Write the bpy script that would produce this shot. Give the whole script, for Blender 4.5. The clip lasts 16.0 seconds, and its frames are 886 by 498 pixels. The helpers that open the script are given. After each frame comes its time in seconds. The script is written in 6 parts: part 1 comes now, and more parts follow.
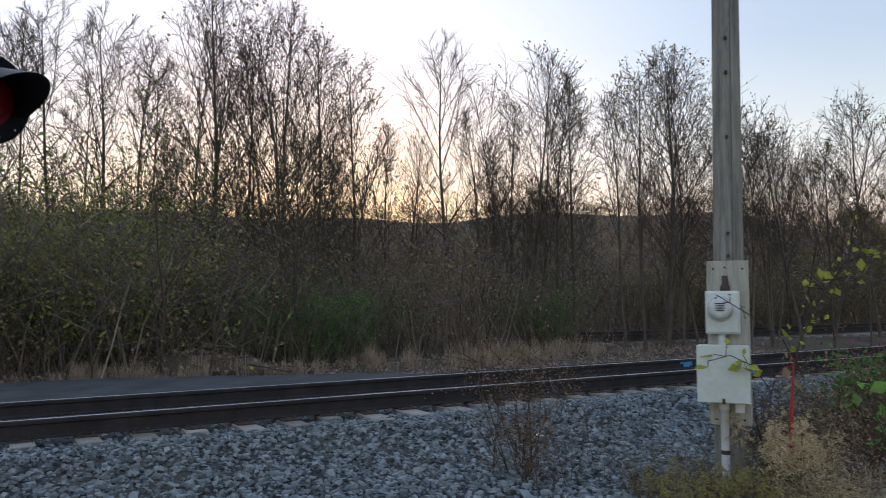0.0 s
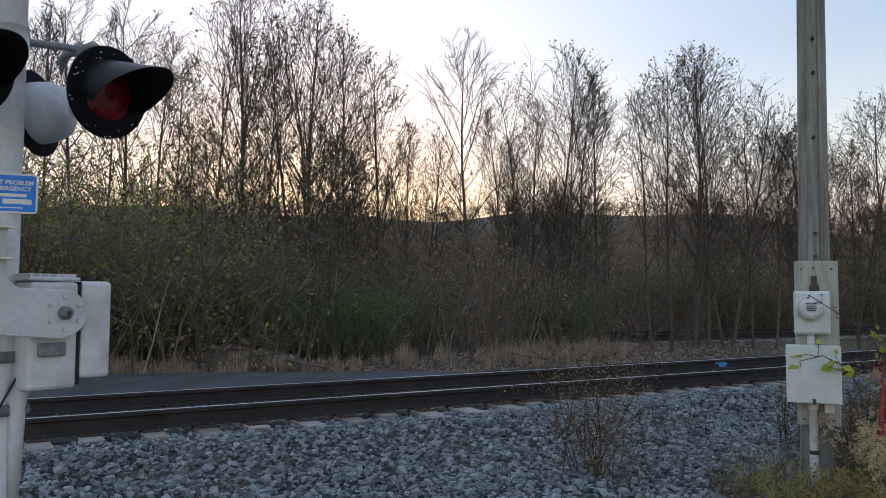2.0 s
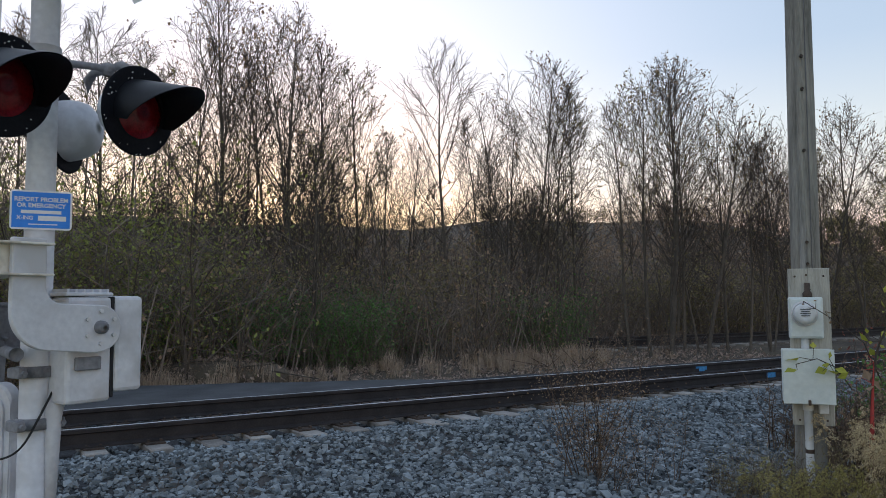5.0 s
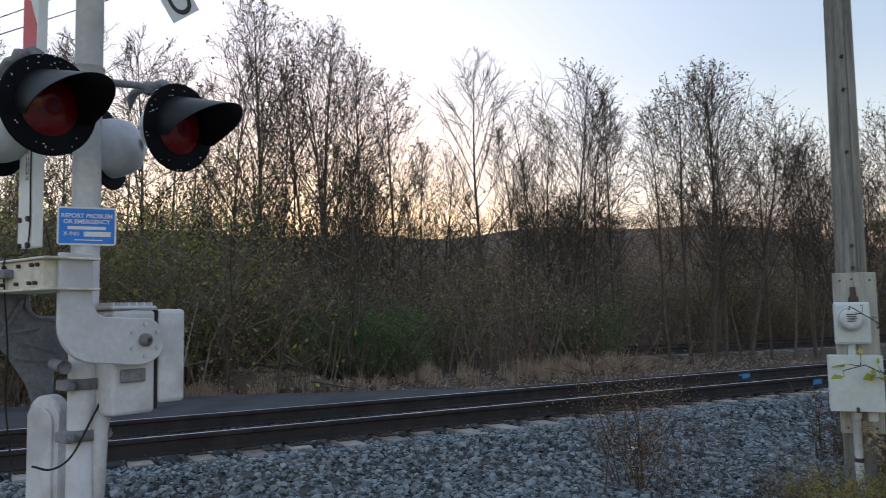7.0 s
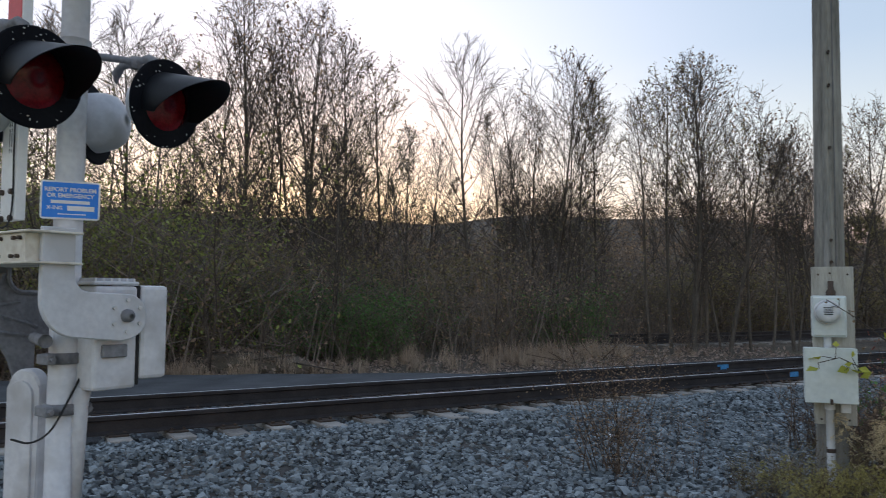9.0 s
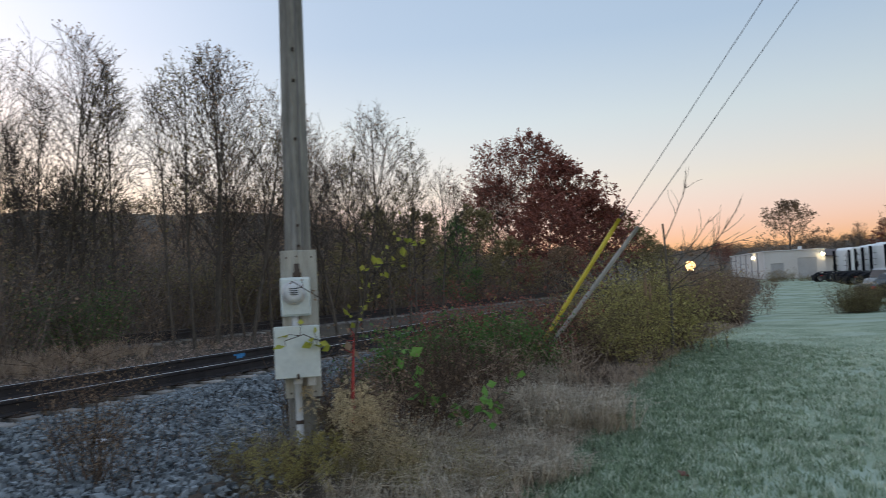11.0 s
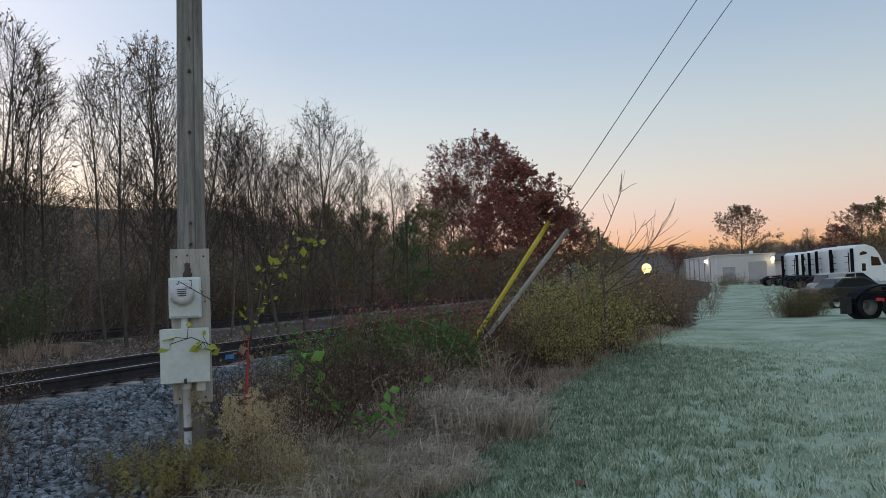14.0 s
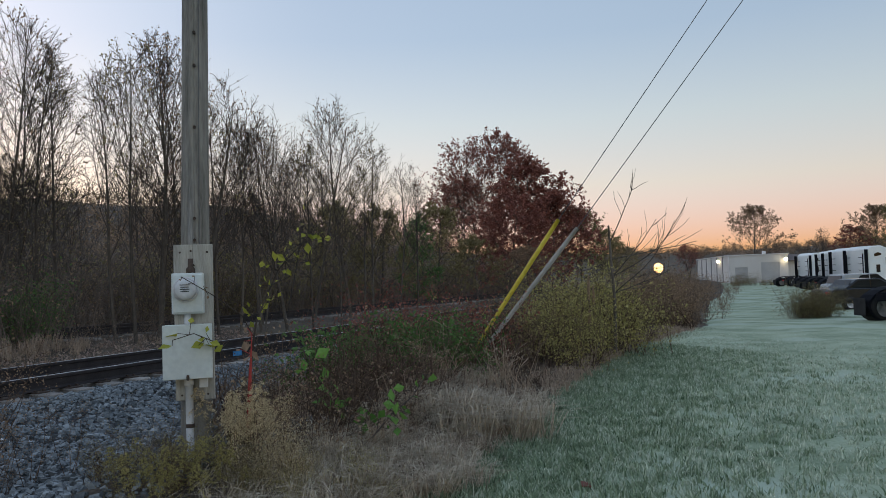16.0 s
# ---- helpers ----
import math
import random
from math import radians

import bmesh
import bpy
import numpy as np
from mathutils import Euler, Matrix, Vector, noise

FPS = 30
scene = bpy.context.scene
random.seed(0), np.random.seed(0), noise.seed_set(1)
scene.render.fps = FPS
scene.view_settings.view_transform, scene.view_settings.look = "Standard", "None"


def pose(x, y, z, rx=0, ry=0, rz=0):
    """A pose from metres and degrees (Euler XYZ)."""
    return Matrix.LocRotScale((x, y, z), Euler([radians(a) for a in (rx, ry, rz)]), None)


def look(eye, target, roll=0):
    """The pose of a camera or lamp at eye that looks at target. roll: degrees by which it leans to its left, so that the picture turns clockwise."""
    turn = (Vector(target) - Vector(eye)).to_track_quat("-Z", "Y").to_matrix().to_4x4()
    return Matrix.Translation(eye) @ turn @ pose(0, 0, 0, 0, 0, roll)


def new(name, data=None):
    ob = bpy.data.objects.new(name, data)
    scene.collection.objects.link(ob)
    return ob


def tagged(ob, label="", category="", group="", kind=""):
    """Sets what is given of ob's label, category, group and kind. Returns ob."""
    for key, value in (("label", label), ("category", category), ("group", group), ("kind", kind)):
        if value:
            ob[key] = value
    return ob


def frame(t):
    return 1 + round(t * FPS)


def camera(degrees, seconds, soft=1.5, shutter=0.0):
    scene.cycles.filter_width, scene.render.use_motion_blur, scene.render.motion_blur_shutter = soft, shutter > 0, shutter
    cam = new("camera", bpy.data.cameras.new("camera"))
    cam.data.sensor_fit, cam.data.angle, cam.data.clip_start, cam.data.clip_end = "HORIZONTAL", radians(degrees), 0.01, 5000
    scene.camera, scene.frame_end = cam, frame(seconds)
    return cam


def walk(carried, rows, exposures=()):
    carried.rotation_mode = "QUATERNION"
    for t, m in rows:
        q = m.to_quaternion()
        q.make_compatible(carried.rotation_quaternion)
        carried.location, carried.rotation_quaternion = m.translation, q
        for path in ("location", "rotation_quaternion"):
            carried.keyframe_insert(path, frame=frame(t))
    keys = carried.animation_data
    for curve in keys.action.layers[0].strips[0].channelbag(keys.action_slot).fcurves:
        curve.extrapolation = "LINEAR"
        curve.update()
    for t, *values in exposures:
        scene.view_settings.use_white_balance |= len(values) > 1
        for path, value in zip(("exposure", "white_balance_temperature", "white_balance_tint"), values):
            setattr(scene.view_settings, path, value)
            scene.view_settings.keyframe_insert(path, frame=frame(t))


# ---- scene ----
cam = camera(59.9, 16.0, soft=0.75, shutter=0.5)
ROWS = [
    (0.0, 0.0, 0.0, 1.66, 93.51, 0.24, 3.14),
    (0.5, -0.203, -0.017, 1.66, 94.11, 0.12, 4.06),
    (1.0, -0.334, 0.067, 1.651, 94.06, -0.98, 4.03),
    (1.5, -0.46, 0.121, 1.653, 93.4, -0.87, 3.48),
    (2.0, -0.641, -0.043, 1.652, 93.4, -0.26, 3.2),
    (2.5, -0.738, -0.047, 1.648, 93.85, -0.74, 2.33),
    (3.0, -0.827, -0.036, 1.662, 93.88, -0.32, 0.98),
    (5.5, -0.944, -0.239, 1.669, 94.08, 0.48, 1.01),
    (6.0, -0.944, -0.235, 1.671, 94.23, 0.57, 1.27),
    (6.5, -0.935, -0.237, 1.672, 94.43, 0.86, 2.13),
    (7.0, -0.943, -0.227, 1.67, 94.69, 1.03, 3.67),
    (7.5, -0.948, -0.242, 1.665, 94.78, 0.79, 5.65),
    (8.0, -0.95, -0.243, 1.663, 94.46, 0.39, 5.69),
    (8.5, -0.943, -0.242, 1.661, 94.06, 0.01, 4.57),
    (9.0, -0.937, -0.247, 1.659, 93.6, -0.35, 2.47),
    (9.5, -0.917, -0.254, 1.655, 93.1, -0.57, -1.5),
    (10.0, -0.76, -0.229, 1.642, 92.67, 0.57, -14.29),
    (10.2, -0.715, -0.305, 1.588, 92.96, 0.4, -21.73),
    (12.5, 0.135, -0.103, 1.584, 92.15, 3.7, -33.98),
    (13.0, 0.073, -0.14, 1.589, 91.84, 2.29, -33.2),
    (13.5, 0.003, -0.293, 1.597, 92.21, 1.69, -33.35),
    (14.0, 0.111, -0.335, 1.587, 92.38, 2.19, -33.46),
    (14.5, 0.166, -0.303, 1.576, 92.41, 2.49, -33.19),
    (15.0, 0.173, -0.314, 1.589, 92.39, 2.08, -32.87),
    (15.5, 0.177, -0.359, 1.575, 92.39, 1.98, -32.65),
    (16.0, 0.188, -0.301, 1.58, 92.28, 1.78, -32.64),
]
walk(cam, [(t, pose(x, y, z, rx, ry, rz)) for t, x, y, z, rx, ry, rz in ROWS],
     exposures=((0.0, 0.24), (9.4, 0.24), (12.5, 0.04), (16.0, 0.02)))

# ---- world and light: clear sky just before sunrise, the glow low behind the woods ----
world = bpy.data.worlds.new("dawn")
scene.world = world
world.use_nodes = True
wn, wl = world.node_tree.nodes, world.node_tree.links
sky = wn.new("ShaderNodeTexSky")
sky.sky_type, sky.sun_disc = "NISHITA", False
sky.sun_elevation, sky.sun_rotation = radians(1.0), radians(-14)
sky.altitude, sky.air_density, sky.dust_density, sky.ozone_density = 100, 1.0, 1.0, 1.6
soft_sky, tint = wn.new("ShaderNodeGamma"), wn.new("ShaderNodeMix")     # thin high haze evens the sky out
soft_sky.inputs["Gamma"].default_value = 0.36
tint.data_type, tint.blend_type = "RGBA", "MULTIPLY"
tint.inputs["Factor"].default_value, tint.inputs["B"].default_value = 1.0, (0.97, 0.975, 1.045, 1)
wl.new(sky.outputs["Color"], soft_sky.inputs["Color"])
hue = wn.new("ShaderNodeHueSaturation")
hue.inputs["Saturation"].default_value = 1.2
wl.new(soft_sky.outputs["Color"], hue.inputs["Color"])
wl.new(hue.outputs["Color"], tint.inputs["A"])
# low dust reddens the sky towards the horizon: cream over the sunrise, salmon away from it
where, split, height = wn.new("ShaderNodeTexCoord"), wn.new("ShaderNodeSeparateXYZ"), wn.new("ShaderNodeMapRange")
height.inputs["From Min"].default_value, height.inputs["From Max"].default_value = 0.0, 0.3


def sky_ramp(stops):
    r = wn.new("ShaderNodeValToRGB")
    while len(r.color_ramp.elements) < len(stops):
        r.color_ramp.elements.new(0.5)
    for el, (at, colour) in zip(r.color_ramp.elements, stops):
        el.position, el.color = at, (*colour, 1)
    wl.new(height.outputs["Result"], r.inputs["Fac"])
    return r


band, dusty = wn.new("ShaderNodeMix"), wn.new("ShaderNodeMix")
band.data_type = dusty.data_type = "RGBA"
dusty.blend_type = "MULTIPLY"
dusty.inputs["Factor"].default_value = 1.0
sunward = sky_ramp(((0.0, (1.02, 0.94, 0.80)), (0.35, (1.0, 0.95, 0.88)), (1.0, (0.93, 0.95, 0.985))))
away = sky_ramp(((0.0, (0.92, 0.61, 0.86)), (0.16, (0.89, 0.655, 0.80)), (0.38, (0.84, 0.75, 0.735)), (0.66, (0.74, 0.745, 0.735)), (1.0, (0.60, 0.66, 0.725))))
turned = wn.new("ShaderNodeMapRange")
turned.interpolation_type = "SMOOTHSTEP"
turned.inputs["From Min"].default_value, turned.inputs["From Max"].default_value = -0.16, 0.43
wl.new(split.outputs["X"], turned.inputs["Value"])
wl.new(turned.outputs["Result"], band.inputs["Factor"])
wl.new(sunward.outputs["Color"], band.inputs["A"])
wl.new(away.outputs["Color"], band.inputs["B"])
wl.new(where.outputs["Generated"], split.inputs["Vector"])
wl.new(split.outputs["Z"], height.inputs["Value"])
wl.new(tint.outputs["Result"], dusty.inputs["A"])
wl.new(band.outputs["Result"], dusty.inputs["B"])
wl.new(dusty.outputs["Result"], wn["Background"].inputs["Color"])
wn["Background"].inputs["Strength"].default_value = 0.95
sun = new("sun", bpy.data.lights.new("sun", "SUN"))
sun.data.energy, sun.data.angle, sun.data.color = 0.3, radians(10), (1.0, 0.8, 0.6)
sun.matrix_world = look((0, 0, 30), (0 + 30 * math.sin(radians(20)), -30 * math.cos(radians(20)), 30 - 30 * math.tan(radians(1.5))))


# ---- materials ----
def ramp_mat(name, dark, light, rough=0.8, scale=4.0, fine=60.0, bump=0.3, dist=0.01, metal=0.0, random_amount=0.0,
             island=0.0, spec=0.4, coords="Object", stretch=(1, 1, 1), third=None, third_scale=0.6):
    """Two-scale noise between a dark and a light colour, a third one in patches, with bump."""
    m = bpy.data.materials.new(name)
    m.use_nodes = True
    n, l = m.node_tree.nodes, m.node_tree.links
    b = n["Principled BSDF"]
    b.inputs["Roughness"].default_value, b.inputs["Metallic"].default_value = rough, metal
    b.inputs["Specular IOR Level"].default_value = spec
    tc, mp = n.new("ShaderNodeTexCoord"), n.new("ShaderNodeMapping")
    mp.inputs["Scale"].default_value = stretch
    l.new(tc.outputs[coords], mp.inputs["Vector"])
    n1, n2 = n.new("ShaderNodeTexNoise"), n.new("ShaderNodeTexNoise")
    n1.inputs["Scale"].default_value, n2.inputs["Scale"].default_value = scale, fine
    n1.inputs["Detail"].default_value, n2.inputs["Detail"].default_value = 6, 4
    for q in (n1, n2):
        l.new(mp.outputs["Vector"], q.inputs["Vector"])
    add = n.new("ShaderNodeMath")
    add.operation = "MULTIPLY_ADD"
    l.new(n2.outputs["Fac"], add.inputs[0])
    add.inputs[1].default_value = 0.6
    l.new(n1.outputs["Fac"], add.inputs[2])
    fac = add.outputs[0]
    lo, hi = 0.55, 1.05
    if random_amount or island:
        src = n.new("ShaderNodeNewGeometry").outputs["Random Per Island"] if island else n.new("ShaderNodeObjectInfo").outputs["Random"]
        a2 = n.new("ShaderNodeMath")
        a2.operation = "MULTIPLY_ADD"
        l.new(src, a2.inputs[0])
        a2.inputs[1].default_value = random_amount or island
        l.new(fac, a2.inputs[2])
        fac = a2.outputs[0]
        hi += (random_amount or island)
    mr = n.new("ShaderNodeMapRange")
    mr.inputs["From Min"].default_value, mr.inputs["From Max"].default_value = lo, hi
    l.new(fac, mr.inputs["Value"])
    mix = n.new("ShaderNodeMix")
    mix.data_type = "RGBA"
    mix.inputs["A"].default_value, mix.inputs["B"].default_value = (*dark, 1), (*light, 1)
    l.new(mr.outputs["Result"], mix.inputs["Factor"])
    out = mix.outputs["Result"]
    if third:
        n3, m3, mx = n.new("ShaderNodeTexNoise"), n.new("ShaderNodeMapRange"), n.new("ShaderNodeMix")
        n3.inputs["Scale"].default_value, n3.inputs["Detail"].default_value = third_scale, 5
        l.new(mp.outputs["Vector"], n3.inputs["Vector"])
        m3.inputs["From Min"].default_value, m3.inputs["From Max"].default_value = 0.5, 0.66
        l.new(n3.outputs["Fac"], m3.inputs["Value"])
        mx.data_type = "RGBA"
        l.new(m3.outputs["Result"], mx.inputs["Factor"])
        l.new(out, mx.inputs["A"])
        mx.inputs["B"].default_value = (*third, 1)
        out = mx.outputs["Result"]
    l.new(out, b.inputs["Base Color"])
    if bump:
        bp = n.new("ShaderNodeBump")
        bp.inputs["Strength"].default_value, bp.inputs["Distance"].default_value = bump, dist
        l.new(fac, bp.inputs["Height"])
        l.new(bp.outputs["Normal"], b.inputs["Normal"])
    return m


def glow_mat(name, colour, strength):
    m = bpy.data.materials.new(name)
    m.use_nodes = True
    b = m.node_tree.nodes["Principled BSDF"]
    b.inputs["Base Color"].default_value = (*colour, 1)
    b.inputs["Emission Color"].default_value, b.inputs["Emission Strength"].default_value = (*colour, 1), strength
    return m


def leaf_mat(name, dark, light, rough=0.6):
    """Thin leaves: varied leaf by leaf, some light through them."""
    m = ramp_mat(name, dark, light, rough, 3, 40, 0, island=0.9, spec=0.25)
    n, l = m.node_tree.nodes, m.node_tree.links
    b, o = n["Principled BSDF"], n["Material Output"]
    tr, mx = n.new("ShaderNodeBsdfTranslucent"), n.new("ShaderNodeMixShader")
    src = b.inputs["Base Color"].links[0].from_socket
    l.new(src, tr.inputs["Color"])
    mx.inputs["Fac"].default_value = 0.35
    l.new(b.outputs[0], mx.inputs[1])
    l.new(tr.outputs[0], mx.inputs[2])
    l.new(mx.outputs[0], o.inputs["Surface"])
    return m


M_DIRT = ramp_mat("leaf_litter_soil", (0.035, 0.027, 0.021), (0.15, 0.115, 0.085), 0.95, 1.2, 30, 0.8, 0.03, third=(0.10, 0.082, 0.055), third_scale=0.35)
# bed colour holds painted shade for the gaps between stones; brown patches are its own
M_BALLAST_SHADED = ramp_mat("shaded_ballast_bed", (0.014, 0.015, 0.018), (0.06, 0.063, 0.07), 0.9, 6, 45, 1.0, 0.03, third=(0.13, 0.105, 0.085), third_scale=0.5)
M_STONE = ramp_mat("ballast_stone", (0.013, 0.018, 0.022), (0.33, 0.365, 0.39), 0.8, 9, 60, 0.3, 0.004, island=1.2)
M_LAWN = ramp_mat("frosted_lawn", (0.19, 0.25, 0.16), (0.47, 0.53, 0.39), 0.9, 0.9, 26, 0.4, 0.02, third=(0.42, 0.49, 0.39), third_scale=0.45, spec=0.1)
M_BLADE = leaf_mat("frosted_grass_blade", (0.13, 0.205, 0.11), (0.86, 0.89, 0.74), 0.7)
M_BLADE_GREEN = leaf_mat("green_grass_blade", (0.045, 0.1, 0.042), (0.46, 0.54, 0.37), 0.7)
M_ASPHALT = ramp_mat("asphalt", (0.04, 0.041, 0.046), (0.09, 0.092, 0.1), 0.85, 2, 90, 0.5, 0.006)
M_RAIL = ramp_mat("rusty_rail_side", (0.016, 0.013, 0.014), (0.045, 0.037, 0.037), 0.75, 5, 60, 0.3, 0.002)
M_RAILHEAD = ramp_mat("worn_rail_head", (0.42, 0.42, 0.44), (0.66, 0.66, 0.68), 0.45, 3, 50, 0.05, 0.001, metal=0.5, stretch=(1, 1, 1))
M_TIE = ramp_mat("weathered_tie", (0.085, 0.074, 0.066), (0.42, 0.385, 0.355), 0.9, 3, 40, 0.7, 0.01, random_amount=0.5)
M_STEEL = ramp_mat("brown_track_steel", (0.03, 0.022, 0.018), (0.09, 0.06, 0.045), 0.7, 8, 60, 0.3, 0.002)
M_BLUE = ramp_mat("blue_marking_paint", (0.03, 0.16, 0.42), (0.08, 0.36, 0.68), 0.6, 14, 60, 0.2, 0.002)
M_BARK = ramp_mat("grey_brown_bark", (0.04, 0.034, 0.028), (0.17, 0.142, 0.115), 0.9, 5, 40, 0.7, 0.01, random_amount=0.4)
M_TWIG = ramp_mat("bare_twigs", (0.035, 0.028, 0.024), (0.125, 0.1, 0.082), 0.9, 3, 30, 0, random_amount=0.3)
M_BRUSH = ramp_mat("brush_stems", (0.045, 0.035, 0.03), (0.27, 0.215, 0.175), 0.9, 3, 30, 0, island=0.8)
M_LEAF_BROWN = leaf_mat("brown_leaves", (0.13, 0.085, 0.055), (0.46, 0.32, 0.21))
M_LEAF_OLIVE = leaf_mat("olive_leaves", (0.085, 0.073, 0.033), (0.38, 0.315, 0.15))
M_LEAF_BRIGHT = leaf_mat("bright_vine_leaves", (0.08, 0.2, 0.04), (0.24, 0.44, 0.1))
M_LEAF_LIME = leaf_mat("lime_shrub_leaves", (0.10, 0.115, 0.03), (0.36, 0.385, 0.11))
M_LEAF_VERGE = leaf_mat("olive_yellow_leaves", (0.17, 0.15, 0.055), (0.6, 0.52, 0.2))
M_LEAF_GREEN = leaf_mat("green_leaves", (0.033, 0.085, 0.025), (0.18, 0.31, 0.09))
M_LEAF_RED = leaf_mat("red_brown_leaves", (0.13, 0.046, 0.038), (0.42, 0.165, 0.12))
M_LEAF_YELLOW = leaf_mat("yellow_green_leaves", (0.22, 0.26, 0.03), (0.55, 0.52, 0.1))
M_DRY = leaf_mat("dry_grass", (0.22, 0.18, 0.13), (0.80, 0.70, 0.56), 0.8)
M_TUFT = leaf_mat("brown_dead_grass", (0.22, 0.16, 0.115), (0.66, 0.52, 0.40), 0.85)
M_WEED = leaf_mat("dead_weeds", (0.035, 0.024, 0.018), (0.25, 0.175, 0.13), 0.85)
M_GOLD = leaf_mat("faded_goldenrod", (0.36, 0.28, 0.16), (0.86, 0.72, 0.48), 0.85)
M_POLE = ramp_mat("weathered_pole_wood", (0.10, 0.095, 0.085), (0.30, 0.285, 0.255), 0.85, 3, 30, 0.6, 0.006, stretch=(6, 6, 0.35))
M_BOARD = ramp_mat("grey_board", (0.26, 0.25, 0.22), (0.5, 0.48, 0.43), 0.8, 4, 40, 0.4, 0.003, stretch=(6, 6, 0.5))
M_BOXPAINT = ramp_mat("pale_grey_box_paint", (0.50, 0.55, 0.55), (0.66, 0.71, 0.7), 0.5, 3, 30, 0.05, 0.002)
M_PLASTIC = ramp_mat("grey_plastic_conduit", (0.48, 0.50, 0.52), (0.64, 0.65, 0.66), 0.5, 4, 40, 0.05, 0.002)
M_SILVER = ramp_mat("aluminium_paint", (0.52, 0.52, 0.56), (0.72, 0.72, 0.75), 0.5, 2.5, 30, 0.15, 0.003, third=(0.48, 0.47, 0.48), third_scale=3)
M_CREAM = ramp_mat("cream_paint", (0.60, 0.55, 0.47), (0.74, 0.69, 0.61), 0.55, 3, 30, 0.1, 0.002, third=(0.45, 0.38, 0.30), third_scale=7)
M_CASTING = ramp_mat("dull_grey_casting", (0.13, 0.13, 0.145), (0.27, 0.27, 0.29), 0.7, 5, 40, 0.25, 0.004)
M_BLACK = ramp_mat("chipped_black_paint", (0.004, 0.0045, 0.007), (0.01, 0.011, 0.016), 0.75, 4, 50, 0.1, 0.002, spec=0.1)
M_CHIP = ramp_mat("bare_chips", (0.5, 0.5, 0.5), (0.7, 0.7, 0.7), 0.6, 9, 60, 0)
M_LENS = ramp_mat("dark_red_lens", (0.08, 0.002, 0.005), (0.18, 0.004, 0.01), 0.2, 20, 80, 0.2, 0.002)
M_HOOD = ramp_mat("semi_gloss_black_paint", (0.004, 0.0045, 0.007), (0.011, 0.012, 0.016), 0.45, 4, 50, 0.1, 0.002, spec=0.35)
M_SIGNBLUE = ramp_mat("blue_sign_sheeting", (0.018, 0.19, 0.70), (0.03, 0.25, 0.80), 0.4, 3, 30, 0)
M_WHITE = ramp_mat("white_paint", (0.66, 0.66, 0.66), (0.8, 0.8, 0.8), 0.5, 2, 30, 0.05, 0.002)
M_REDSTRIPE = ramp_mat("red_reflective_stripe", (0.5, 0.02, 0.025), (0.65, 0.04, 0.045), 0.4, 3, 30, 0)
M_DARKTEXT = ramp_mat("dark_lettering", (0.02, 0.03, 0.03), (0.04, 0.05, 0.05), 0.6, 3, 30, 0)
M_RUBBER = ramp_mat("black_rubber", (0.012, 0.012, 0.013), (0.03, 0.03, 0.032), 0.8, 5, 50, 0.1, 0.003)
M_GUYY = ramp_mat("yellow_guy_guard", (0.48, 0.38, 0.03), (0.68, 0.56, 0.07), 0.5, 4, 30, 0.05, 0.002)
M_GUYG = ramp_mat("grey_guy_guard", (0.28, 0.27, 0.25), (0.42, 0.40, 0.37), 0.55, 4, 30, 0.05, 0.002)
M_WIRE = ramp_mat("steel_wire", (0.08, 0.08, 0.085), (0.16, 0.16, 0.17), 0.5, 9, 50, 0, metal=0.6)
M_WALLPAINT = ramp_mat("pale_metal_siding", (0.56, 0.55, 0.53), (0.68, 0.67, 0.65), 0.7, 0.3, 6, 0.1, 0.01)
M_ROOF = ramp_mat("brown_metal_roof", (0.08, 0.06, 0.055), (0.15, 0.12, 0.11), 0.7, 0.5, 6, 0.1, 0.01)
M_DOORGREY = ramp_mat("roller_door_grey", (0.36, 0.37, 0.38), (0.46, 0.47, 0.48), 0.6, 0.6, 8, 0.1, 0.01)
M_TRUCKWHITE = ramp_mat("white_truck_paint", (0.70, 0.72, 0.74), (0.82, 0.83, 0.84), 0.3, 1, 20, 0)
M_CARBLACK = ramp_mat("black_car_paint", (0.008, 0.009, 0.011), (0.02, 0.02, 0.023), 0.2, 1, 20, 0)
M_CARSILVER = ramp_mat("silver_car_paint", (0.32, 0.33, 0.35), (0.42, 0.43, 0.45), 0.3, 1, 20, 0)
M_GLASS = ramp_mat("dark_glass", (0.01, 0.012, 0.014), (0.02, 0.022, 0.026), 0.08, 1, 20, 0)
M_CHROME = ramp_mat("aluminium_wheel", (0.5, 0.5, 0.52), (0.7, 0.7, 0.72), 0.35, 6, 40, 0, metal=0.35)
M_LOCO = ramp_mat("dark_locomotive_paint", (0.02, 0.02, 0.022), (0.05, 0.05, 0.055), 0.5, 1, 20, 0)
M_HEADLIGHT = glow_mat("headlight_glow", (1.0, 0.6, 0.25), 2.6)
M_LAMPGLOW = glow_mat("yard_lamp_glow", (1.0, 0.78, 0.45), 25.0)
M_SUMAC = ramp_mat("red_stem", (0.32, 0.03, 0.035), (0.5, 0.07, 0.06), 0.6, 6, 40, 0.1, 0.002)
M_LITTER = ramp_mat("white_litter", (0.6, 0.6, 0.62), (0.75, 0.75, 0.76), 0.6, 9, 40, 0.1, 0.002)
M_LEAF_FALLEN = leaf_mat("fallen_leaves", (0.17, 0.12, 0.095), (0.56, 0.43, 0.36), 0.8)


